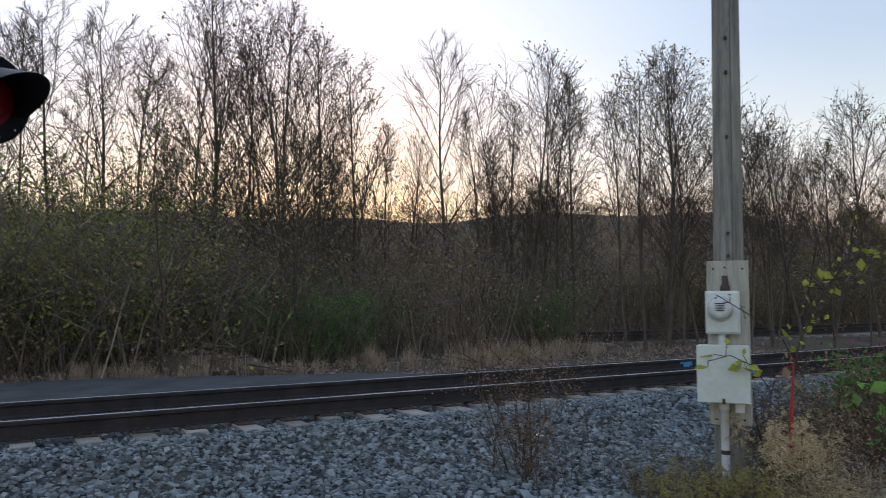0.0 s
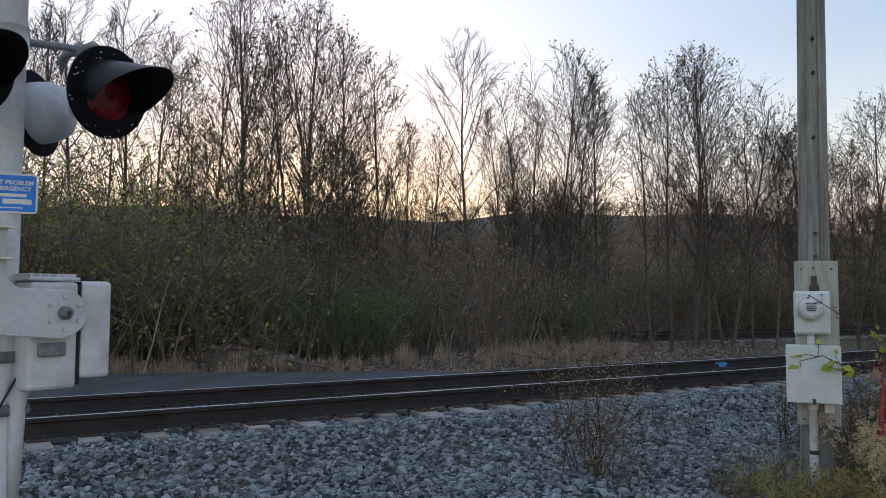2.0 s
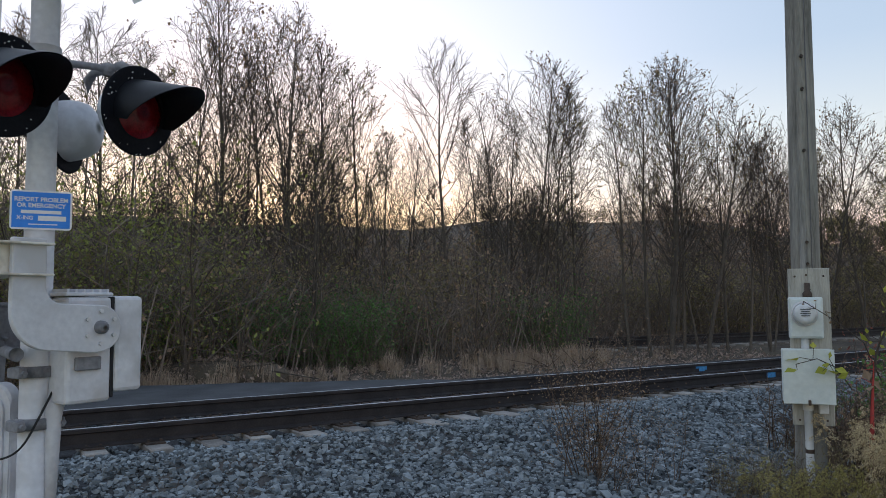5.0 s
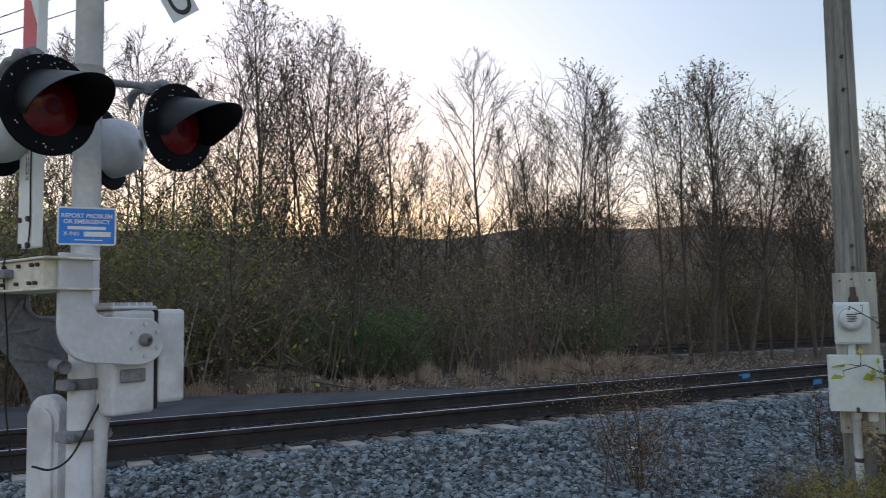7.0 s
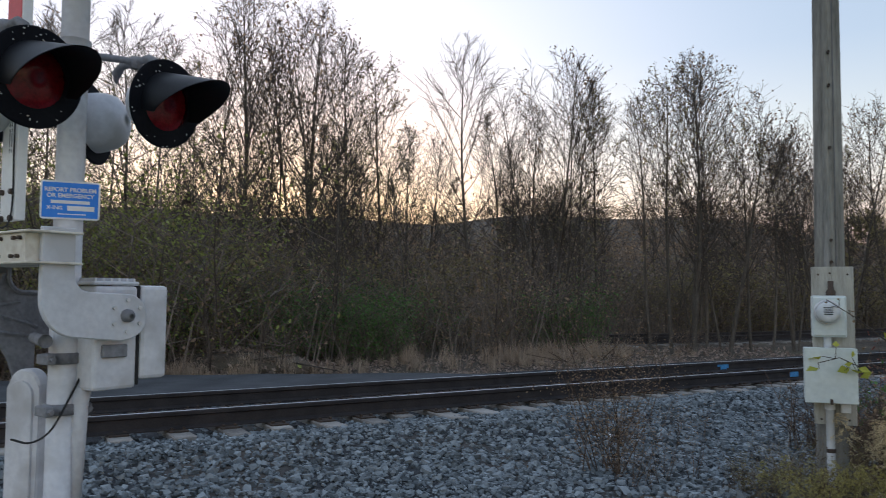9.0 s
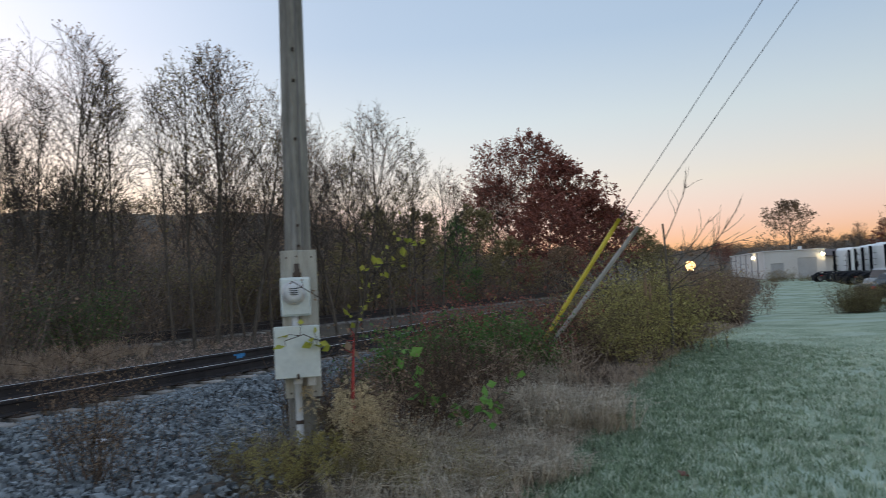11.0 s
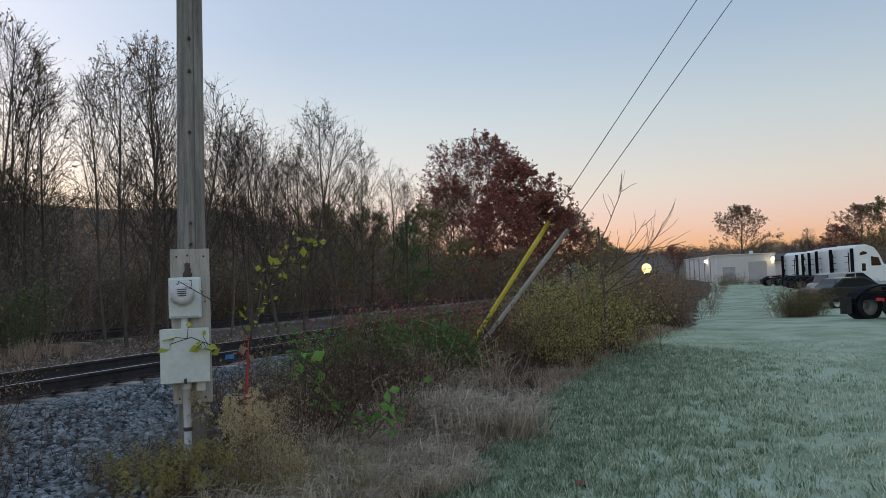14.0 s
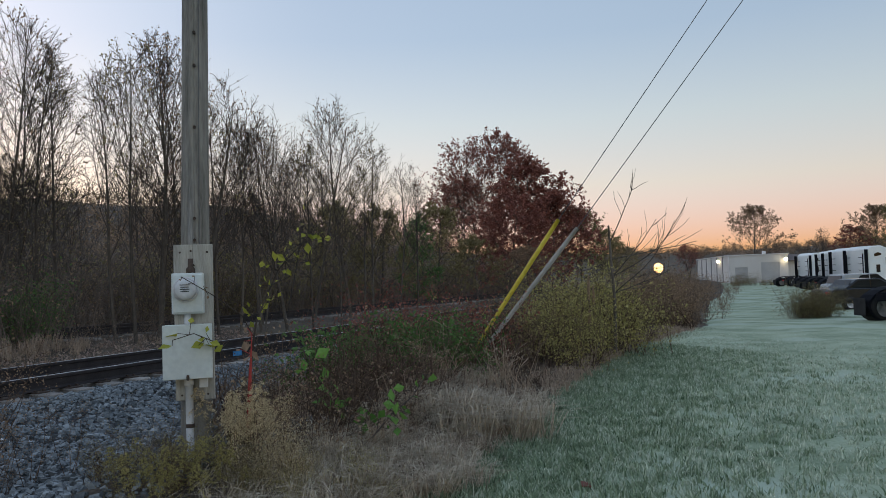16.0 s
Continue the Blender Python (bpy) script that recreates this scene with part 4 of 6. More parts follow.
def hood(r, top, side, droop, sweep=112):
    """A visor: half a tube, long above and cut back towards its sides, with thickness."""
    g = Geo()
    n, k = 28, 6
    for shell, rr in enumerate((r, r - 0.006)):
        V = []
        for i in range(n + 1):
            a = radians(-sweep + 2 * sweep * i / n)
            L = side + (top - side) * max(0.0, math.cos(a * 0.8)) ** 1.2
            for j in range(k + 1):
                x = L * j / k
                V.append((x, rr * math.sin(a), rr * math.cos(a) - droop * x))
        F = []
        for i in range(n):
            for j in range(k):
                q = i * (k + 1) + j
                w = q + k + 1
                F += [[q, w, q + 1], [q + 1, w, w + 1]] if shell == 0 else [[q, q + 1, w], [q + 1, w + 1, w]]
        g.add(V, F)
    return g


def lamp(parent, m, seed):
    rng = np.random.default_rng(seed)
    X = pose(0, 0, 0, 0, 90, 0)
    disc = part("background_disc", Geo().turn([(0.0, 0.0), (0.242, 0.0), (0.25, -0.004), (0.25, -0.012), (0.242, -0.016), (0.17, -0.016)], 48, X), M_BLACK, parent, "black target disc with chipped paint", smooth=False, at=m)
    part("housing", Geo().turn([(0.18, -0.015), (0.178, -0.06), (0.168, -0.12), (0.145, -0.17), (0.095, -0.205), (0.05, -0.218), (0.0, -0.22)], 32, X), M_SILVER, disc, "silver-painted rounded lamp housing", smooth=True)
    part("lens", Geo().turn([(0.0, 0.03), (0.06, 0.027), (0.11, 0.018), (0.15, 0.004), (0.152, 0.0)], 32, X), M_LENS, disc, "unlit dark red lens", smooth=True)
    part("hood", hood(0.178, 0.42, 0.09, 0.13), M_HOOD, disc, "black drooping visor", smooth=True)
    g = Geo()
    for _ in range(26):
        a, r = rng.uniform(0, 6.28), rng.uniform(0.185, 0.245)
        s1, s2 = rng.uniform(0.002, 0.013) * rng.uniform(0.4, 1), rng.uniform(0.0015, 0.0045)
        ol = [(s1 * math.cos(t) * rng.uniform(0.6, 1.2), s2 * math.sin(t) * rng.uniform(0.6, 1.2)) for t in np.arange(7) * 0.898]
        g.slab(ol, 0.0016, m=pose(0.0012, r * math.sin(a), r * math.cos(a)) @ pose(0, 0, 0, rng.uniform(0, 180), 0, 0) @ pose(0, 0, 0, 0, 90, 0))
    tagged(part("paint_flecks", g, M_CHIP, disc, "bare flecks where paint has chipped"), kind="stuff")
    return disc


ZL = 2.725
for y in (-0.37, 0.37):
    lamp(signal, pose(0.31, -0.355 if y < 0 else 0.38, ZL + (0.02 if y > 0 else 0), 0, 6, 3 if y < 0 else 8), 3 + int(y > 0))
    lamp(signal, pose(-0.29, -0.37 if y < 0 else 0.27, ZL - 0.035, 0, 6, 180 + (30 if y < 0 else 34)), 7 + int(y > 0))
    arm = part("lamp_arm", Geo().tube([(0, 0, ZL + 0.27), (0, y * 0.8, ZL + 0.31), (0, y, ZL + 0.31)], 0.021, 10), M_CASTING, signal, "grey pipe arm", smooth=True)
    for x in (-0.20, 0.20):
        part("elbow", Geo().tube([(0, y, ZL + 0.31), (x * 0.7, y, ZL + 0.315), (x, y, ZL + 0.28), (x, y, ZL + 0.2)], (0.021, 0.023, 0.03, 0.03), 10), M_CASTING, arm, smooth=True)
    part("knuckle", Geo().turn([(0, -0.04), (0.03, -0.035), (0.042, 0), (0.03, 0.035), (0, 0.04)], 14, pose(0, y, ZL + 0.31)), M_CASTING, arm, smooth=True)
part("arm_hub", Geo().tube([(0, 0, ZL + 0.2), (0, 0, ZL + 0.34)], 0.086, 20), M_SILVER, signal, smooth=True)

# crossbuck, only its lower tips hang into sight
for tilt, word, x in ((-52, "RAILROAD", 0.115), (52, "CROSSING", 0.10)):
    m = pose(x, 0.17, 3.98, 0, 0, 90) @ pose(0, 0, 0, 90, 0, 0) @ pose(0, 0, 0, 0, 0, tilt)
    blade = part("crossbuck_blade", Geo().box((1.22, 0.225, 0.004), bevel=0.001, segments=1), M_WHITE, signal, "white reflective crossbuck blade", at=m)
    part("lettering", text_mesh(word, 0.222, M_DARKTEXT, 0.003), None, blade, "dark lettering", at=pose(0.065, 0, 0.003))

# blue information plate
plate = part("information_sign", Geo().slab([(0.17 - c + c * math.cos(a), 0.118 - c + c * math.sin(a)) for c in (0.02,) for a in np.linspace(0, 1.57, 5)]
             + [(-0.17 + c - c * math.sin(a), 0.118 - c + c * math.cos(a)) for c in (0.02,) for a in np.linspace(0, 1.57, 5)]
             + [(-0.17 + c - c * math.cos(a), -0.118 + c - c * math.sin(a)) for c in (0.02,) for a in np.linspace(0, 1.57, 5)]
             + [(0.17 - c + c * math.sin(a), -0.118 + c - c * math.cos(a)) for c in (0.02,) for a in np.linspace(0, 1.57, 5)], 0.003), M_WHITE, signal,
             "blue sign plate with white border and lettering", at=pose(0.07, -0.03, 2.168, 0, 0, 62) @ pose(0, 0, 0, 90, 0, 0) @ Matrix.Diagonal((0.86, 0.88, 1, 1)))
part("blue_field", Geo().box((0.318, 0.214, 0.003), (0, 0, 0.002), 0.001, segments=1), M_SIGNBLUE, plate)
for word, yy in (("REPORT PROBLEM", 0.062), ("OR EMERGENCY", 0.026)):
    part("lettering", text_mesh(word, 0.036, M_WHITE, 0.0008), None, plate, "white lettering", at=pose(0, yy, 0.005))
part("lettering", text_mesh("X-ING", 0.032, M_WHITE, 0.0006), None, plate, "white lettering", at=pose(-0.088, -0.049, 0.005))
for w, h, x, yy in ((0.22, 0.02, 0, -0.012), (0.155, 0.03, 0.06, -0.049), (0.16, 0.006, 0.01, -0.086)):
    part("bar", Geo().box((w, h, 0.001), (x, yy, 0.0045)), M_WHITE, plate)

# gate mechanism: box, the two curved arms that straddle the mast, the cross piece, the raised gate arm
case = part("mechanism_case", Geo().box((0.34, 0.25, 0.56), (0.06, 0.165, 1.43), 0.02), M_SILVER, signal, "silver cast gate mechanism case")
part("case_cover", Geo().box((0.36, 0.17, 0.52), (0.065, 0.385, 1.455), 0.022), M_SILVER, case)
part("gasket", Geo().box((0.345, 0.018, 0.545), (0.06, 0.297, 1.44), 0.006, segments=1), M_RUBBER, case)
part("rib_lid", Geo().box((0.33, 0.27, 0.02), (0.06, 0.165, 1.725), 0.006, segments=1), M_SILVER, case)
for k in range(6):
    part("rib", Geo().box((0.30, 0.012, 0.022), (0.06, 0.05 + 0.045 * k, 1.742), m=pose(0, 0, 0)), M_SILVER, case)
part("ledge", Geo().box((0.03, 0.14, 0.07), (0.24, 0.15, 1.36), 0.006, segments=1), M_CASTING, case)


def s_outline():
    """The curved gate support, seen from the front: an upright that sweeps round to the pivot."""
    p = [(-0.285, 2.0), (-0.285, 1.66)]
    for a in np.linspace(180, 262, 9):
        p.append((-0.085 + 0.2 * math.cos(radians(a)), 1.64 + 0.2 * math.sin(radians(a))))
    p += [(0.15, 1.415)]
    for a in np.linspace(-80, 75, 9):
        p.append((0.175 + 0.125 * math.cos(radians(a)), 1.545 + 0.125 * math.sin(radians(a))))
    p += [(0.0, 1.675)]
    for a in np.linspace(265, 185, 7):
        p.append((-0.03 + 0.085 * math.cos(radians(a)), 1.765 + 0.09 * math.sin(radians(a))))
    p += [(-0.115, 2.0)]
    return p


FRONT = pose(0, 0, 0, 90, 0, 90)               # local x -> signal y, y -> z, z -> signal x
sup = part("gate_support", Geo().slab(s_outline(), 0.035, 0.006, pose(0.285, 0, 0) @ FRONT), M_SILVER, signal, "curved silver gate support arm")
part("pivot", Geo().turn([(0, 0.05), (0.02, 0.05), (0.026, 0.04), (0.034, 0.03), (0.036, 0.0)], 16, pose(0.30, 0.177, 1.55) @ pose(0, 0, 0, 0, 90, 0)), M_CASTING, sup, smooth=True)
for k in range(6):
    a = radians(30 + 60 * k)
    part("bolt", Geo().tube([(0.30, 0.177 + 0.085 * math.cos(a), 1.55 + 0.085 * math.sin(a)), (0.318, 0.177 + 0.085 * math.cos(a), 1.55 + 0.085 * math.sin(a))], 0.011, 8), M_CHROME, sup)
far_sup = part("gate_support", Geo().slab(s_outline(), 0.010, 0.002, pose(-0.42, 0, 0) @ FRONT), M_CASTING, signal, "dull grey ribbed gate support arm")
rim = [(-0.405, a, b) for a, b in s_outline()]
part("rim", Geo().tube(rim + rim[:1], 0.014, 6), M_CASTING, far_sup, "raised edge of the casting")
for a, b in (((-0.33, 1.78), (-0.14, 1.52)), ((-0.14, 1.78), (-0.30, 1.50)), ((-0.2, 1.56), (0.05, 1.48)), ((-0.30, 1.58), (-0.05, 1.62))):
    part("rib", Geo().rod((-0.405, a[0], a[1]), (-0.405, b[0], b[1]), 0.012, 6), M_CASTING, far_sup)
part("counter_arm", Geo().slab([(-0.30, 1.62), (-0.10, 1.30), (-0.04, 1.12), (0.04, 1.12), (0.05, 1.45), (-0.1, 1.62)], 0.03, 0.004, pose(-0.42, 0, 0) @ FRONT), M_CASTING, signal, "dull grey lower arm casting")
part("stop_pin", Geo().tube([(-0.1, -0.11, 1.43), (0.06, -0.15, 1.42), (0.12, -0.16, 1.42)], (0.03, 0.03, 0.036), 12), M_CASTING, signal, smooth=True)
weight = part("counterweight", Geo().slab([(-0.12, -0.2), (0.10, -0.2), (0.10, 1.12)] + [(-0.01 + 0.11 * math.cos(a), 1.12 + 0.11 * math.sin(a)) for a in np.linspace(0, math.pi, 10)] + [(-0.12, 1.12)], 0.09, 0.012,
              pose(-0.30, -0.02, 0.02, 0, 0, 20) @ pose(0, 0, 0, 90, 0, 0)), M_SILVER, signal, "silver slab counterweight with rounded top")
part("weight_plate", Geo().slab([(-0.085, -0.2), (0.085, -0.2), (0.085, 1.08)] + [(0.085 * math.cos(a), 1.08 + 0.085 * math.sin(a)) for a in np.linspace(0.2, math.pi, 8)], 0.02, 0.003,
     pose(-0.30, -0.075, 0.02, 0, 0, 20) @ pose(0, 0, 0, 90, 0, 0)), M_SILVER, weight)
cross = part("cross_piece", Geo().box((0.66, 0.2, 0.145), (-0.07, -0.25, 1.895), 0.004, segments=1), M_CREAM, signal, "cream-painted channel with bolts")
for z in (1.818, 1.972):
    part("flange", Geo().box((0.80, 0.28, 0.012), (-0.07, -0.23, z), 0.003, segments=1), M_CREAM, cross)
for x in (-0.36, -0.3, -0.16, 0.0, 0.14, 0.2):
    for z in (1.85, 1.94):
        part("bolt", Geo().tube([(x + 0.02 * (z > 1.9), -0.35, z), (x + 0.02 * (z > 1.9), -0.368, z)], 0.011, 6), M_STEEL, cross)
part("hinge_block", Geo().box((0.11, 0.05, 0.045), (-0.1, -0.375, 1.905), 0.006).tube([(-0.2, -0.38, 1.905), (-0.1, -0.38, 1.905)], 0.014, 8), M_CASTING, cross)
gate = part("gate_arm", Geo().box((0.17, 0.055, 3.6), (-0.12, -0.24, 3.85), 0.005, segments=1), M_WHITE, signal, "raised white gate arm with red stripes")
for z0 in (2.98, 3.9):
    part("red_stripe", Geo().slab([(-0.075, 0), (0.075, 0), (0.075, 0.27), (0.0, 0.42), (-0.075, 0.46)], 0.003, m=pose(-0.12, -0.269, z0) @ pose(0, 0, 0, 90, 0, 0)), M_REDSTRIPE, gate)
for k in range(2):
    g = Geo()
    for j in range(14):
        g.box((0.005, 0.002, 0.02 + 0.012 * ((j * 7) % 3)), (-0.12 + 0.022 * k, -0.269, 2.42 + 0.036 * j))
    part("print_bar", g, M_DARKTEXT, gate)
for x, z in ((-0.17, 2.2), (-0.07, 2.2), (-0.17, 2.06), (-0.07, 2.06)):
    part("bolt", Geo().tube([(x, -0.267, z), (x, -0.285, z)], 0.015, 8), M_STEEL, gate)
part("cable", Geo().tube(eased([(-0.05, -0.275, 3.1), (-0.045, -0.28, 2.5), (-0.06, -0.28, 2.05), (-0.1, -0.37, 1.99), (-0.12, -0.36, 1.8), (-0.16, -0.32, 1.5), (-0.22, -0.3, 1.25), (-0.24, -0.25, 0.9)]), 0.005, 6), M_RUBBER, gate, "black cable")
part("cable", Geo().tube(eased([(0.08, 0.11, 1.32), (0.09, 0.06, 1.24), (0.1, -0.02, 1.1), (0.08, -0.1, 0.95), (0.0, -0.16, 0.89), (-0.12, -0.2, 0.9)]), 0.006, 6), M_RUBBER, signal, "black cable")

# ---- grasses and weeds ----
def blade_template(seed, n, H, width, bend_out, radius, droop=0.6, seedhead=0):
    rng = np.random.default_rng(seed)
    V, F = [], []
    for _ in range(n):
        a, r = rng.uniform(0, 6.28), radius * math.sqrt(rng.random())
        d = rng.uniform(0, 6.28)
        h, bo = H * rng.uniform(0.55, 1.1), bend_out * rng.uniform(0.3, 1.3)
        px, py = r * math.cos(a), r * math.sin(a)
        w = width * rng.uniform(0.6, 1.2)
        sx, sy = -math.sin(d) * w, math.cos(d) * w
        i = len(V)
        for t, k in ((0, 1), (0.55, 0.8)):
            ox, oz = bo * t * t, h * t * (1 - droop * 0.3 * t * t)
            cx, cy = px + ox * math.cos(d), py + ox * math.sin(d)
            V += [(cx - sx * k, cy - sy * k, oz), (cx + sx * k, cy + sy * k, oz)]
        V.append((px + bo * math.cos(d), py + bo * math.sin(d), h * (1 - droop * 0.3)))
        F += [[i, i + 1, i + 3], [i, i + 3, i + 2], [i + 2, i + 3, i + 4]]
    return np.array(V), np.array(F)


def field(name, label, category, templates, place, count, size, mat, rng, lean=0.1):
    g = Geo()
    for t in templates:
        p = [place(rng) for _ in range(count // len(templates))]
        arr = np.array([(x, y, float(hill(x, y)) + dz, rng.uniform(0, 6.28), rng.uniform(*size), rng.normal(0, lean)) for x, y, dz in p])
        scatter(g, t, arr)
    return whole(name, g, mat, label, category, "stuff")


rng = np.random.default_rng(9)


def lawn_place(r):
    while True:
        x = r.uniform(2, 19)
        y = lawn_y(x) - abs(r.normal(0, 5.0)) + 0.1
        if math.hypot(x, y) > 3.5 and x / max(0.1, math.hypot(x, y)) > 0.45:
            return x, y, 0.01


TURF = [blade_template(k, 8, 0.07, 0.005, 0.045, 0.05) for k in range(4)]
field("grass", "short frosted grass blades on the lawn", "grass", TURF, lawn_place, 13000, (0.7, 1.4), M_BLADE, rng, 0.2)


def edge_lawn_place(r):
    while True:
        x = r.uniform(2, 13)
        y = lawn_y(x) - abs(r.normal(0, 1.6)) + 0.15
        if math.hypot(x, y) > 3.5 and x / max(0.1, math.hypot(x, y)) > 0.45:
            return x, y, 0.01


field("green_grass", "greener less frosted grass beside the weeds", "grass", TURF, edge_lawn_place, 6000, (0.8, 1.6), M_BLADE_GREEN, rng, 0.25)


def verge_place(r, lo=0.0, hi=1.0, s1=34):
    """Between the ballast and the lawn."""
    while True:
        x = r.uniform(0.7, s1 * 0.8)
        ylo, yhi = lawn_y(x), None
        y = ylo + r.uniform(lo, hi) * max(0.6, (C0[1] + (x - C0[0]) * 0.667 - 3.55 - ylo))
        ss, off = track_frame(x, y)
        if off < (-4.9 if ss < 2 else -3.6) and ss > -1.2 and not (x < 2.1 and y > 4.6) and y > ylo - 0.05:
            return x, y, -0.01


DRYT = [blade_template(20 + k, 24, 0.6, 0.0062, 0.45, 0.13, 1.7) for k in range(4)]
field("dry_grass", "pale dry arching grass along the edge of the lawn", "grass", DRYT, lambda r: verge_place(r, 0.0, 0.34, 7.5), 430, (0.35, 0.9), M_DRY, rng, 0.5)
field("tawny_grass", "tawny dead grass thinning out along the lawn", "grass", DRYT, lambda r: verge_place(r, 0.0, 0.16, 22), 330, (0.3, 0.75), M_TUFT, rng, 0.45)
field("fallen_grass", "flattened bleached grass among brown weeds", "grass", DRYT, lambda r: verge_place(r, 0.1, 0.6, 9), 260, (0.25, 0.6), M_WEED, rng, 0.7)
STALK = [brush_template(30 + k, 1.0, 9, 60, 0.032, 0.28, 0.0075) for k in range(3)]


def weed_bed(name, label, count, place, height, templates, leafmat):
    stems, lf = Geo(), Geo()
    for st, le in templates:
        p = [place(rng) for _ in range(count // len(templates))]
        arr = np.array([(x, y, float(hill(x, y)) - 0.02, rng.uniform(0, 6.28), rng.uniform(*height), rng.normal(0, 0.12)) for x, y, _ in p])
        scatter(stems, st, arr)
        scatter(lf, le, arr)
    e = thing(name, pose(0, 0, 0), label, "weeds", "", "stuff")
    tagged(part("stem_mass", stems, M_WEED, e), kind="stuff")
    tagged(part("foliage", lf, leafmat, e), kind="stuff")


field("rough_grass", "dull brown-green rough grass among the weeds", "grass", DRYT, lambda r: verge_place(r, 0.05, 1.0, 30), 1000, (0.4, 0.8), M_WEED, rng, 0.35)
def back_verge(r, lo, hi, s1):
    """The verge without its front corner by the pole."""
    while True:
        x, y, z = verge_place(r, lo, hi, s1)
        if x > 2.7 or y > lawn_y(x) + 1.3:
            return x, y, z


weed_bed("dead_weeds", "tangled dead brown weeds between track and lawn", 440, lambda r: back_verge(r, 0.2, 1.0, 30), (0.45, 1.05), STALK, M_WEED)
weed_bed("leafy_weeds", "brown leafy weeds with withered heads", 140, lambda r: back_verge(r, 0.25, 1.0, 16), (0.5, 1.0), [brush_template(35, 1.0, 7, 240, 0.03, 0.25, 0.006)], M_LEAF_BROWN)


def at_spot(x, y, rx, ry=None):
    return lambda r: (x + rx * float(np.clip(r.normal(), -1.4, 1.4)), y + (ry or rx) * float(np.clip(r.normal(), -1.4, 1.4)), 0.0)


def spot_bed(name, label, count, x, y, rx, height, templates, leafmat, category, stem=None, ry=None):
    stems, lf = Geo(), Geo()
    for st, le in templates:
        p = [at_spot(x, y, rx, ry)(rng) for _ in range(max(1, count // len(templates)))]
        arr = np.array([(a, b, float(hill(a, b)) - 0.02, rng.uniform(0, 6.28), rng.uniform(*height), rng.normal(0, 0.12)) for a, b, _ in p])
        scatter(stems, st, arr)
        scatter(lf, le, arr)
    e = thing(name, pose(0, 0, 0), label, category)
    tagged(part("stem_mass", stems, stem or M_WEED, e), kind="stuff")
    tagged(part("foliage", lf, leafmat, e), kind="stuff")
    return e


BUSHY = [brush_template(40 + k, 1.0, 8, 620, 0.03, 0.35) for k in range(3)]
TALL = [brush_template(90 + k, 1.0, 4, 420, 0.016, 0.08, 0.005) for k in range(2)]
WISP = [brush_template(58 + k, 1.0, 4, 150, 0.013, 0.1, 0.003) for k in range(2)]


def plume_template(seed, florets=900):
    """One goldenrod stalk: leaning stem, arching side sprays crowded with seed fluff, narrow leaves below."""
    r = np.random.default_rng(seed)
    st, le, pts = Geo(), Geo(), []
    p = bough((0, 0, 0), (r.normal(0, 0.15), r.normal(0, 0.15), 1), 0.95, 0.04, 0.03, 6, r)
    st.tube(p, np.linspace(0.005, 0.002, 7), 4, False)
    for k in range(15):
        u = 0.62 + 0.38 * k / 15
        o = p[int(u * 6)] + (p[min(6, int(u * 6) + 1)] - p[int(u * 6)]) * (u * 6 % 1)
        a, L = k * 2.4, 0.17 * (1.15 - (u - 0.62) * 2.2)
        tip = np.array([math.cos(a), math.sin(a), 0.0])
        arc = [o + tip * L * q + np.array([0, 0, L * (0.75 * q - 0.85 * q * q)]) for q in (0.0, 0.35, 0.7, 1.0)]
        st.tube(np.array(arc), 0.0015, 3, False)
        pts += [arc[1] + (arc[3] - arc[1]) * q for q in np.linspace(0, 1, 6)]
    pts = np.array(pts)
    leaves(le, pts[r.integers(0, len(pts), florets)] + r.normal(0, 0.011, (florets, 3)), 0.014, r, aspect=0.8)
    leaves(le, p[r.integers(1, 5, 40)] + r.normal(0, 0.02, (40, 3)), 0.06, r, aspect=0.22)
    return st.arrays(), le.arrays()


PLUME = [plume_template(80 + k) for k in range(3)]
FEATHER = [brush_template(50 + k, 1.0, 7, 900, 0.022, 0.16, 0.004) for k in range(2)]
spot_bed("green_bush", "low dark green leafy bush in the weeds", 26, 4.9, 8.6, 0.75, (0.65, 0.95), [brush_template(45, 1.0, 8, 520, 0.055, 0.4)], M_LEAF_GREEN, "bush", ry=0.4)
spot_bed("goldenrod", "faded tan goldenrod gone to seed beside the pole", 24, 2.14, 5.4, 0.17, (0.42, 0.74), PLUME, M_GOLD, "goldenrod")
spot_bed("goldenrod", "yellowing goldenrod at the edge of the gravel", 27, 1.5, 5.2, 0.25, (0.2, 0.36), PLUME, M_LEAF_VERGE, "goldenrod")
spot_bed("weed_clump", "green-brown weeds at the foot of the pole", 26, 1.65, 5.25, 0.4, (0.22, 0.42), FEATHER, M_LEAF_OLIVE, "weeds")
spot_bed("weed_clump", "dead brown weeds round the foot of the pole", 24, 1.55, 5.6, 0.35, (0.2, 0.42), STALK, M_WEED, "weeds")
spot_bed("weed_clump", "feathery green-tan weeds below the goldenrod", 12, 2.2, 5.0, 0.16, (0.3, 0.5), FEATHER, M_GOLD, "weeds")
spot_bed("weed_clump", "feathery green-tan weeds at the edge of the lawn", 14, 2.35, 4.6, 0.22, (0.22, 0.36), FEATHER, M_LEAF_VERGE, "weeds")
spot_bed("goldenrod", "drooping yellow goldenrod at the edge of the gravel", 18, 1.45, 5.0, 0.2, (0.28, 0.42), PLUME, M_LEAF_VERGE, "goldenrod")
spot_bed("bare_sprig", "bleached bare sprig beside the conduit", 2, 1.42, 5.85, 0.05, (0.5, 0.62), WISP, M_TUFT, "sprig", M_DRY)
spot_bed("dry_bed", "pale dry stalks standing among the weeds", 9, 3.6, 6.3, 0.6, (0.5, 0.8), STALK, M_TUFT, "weeds", M_TUFT)
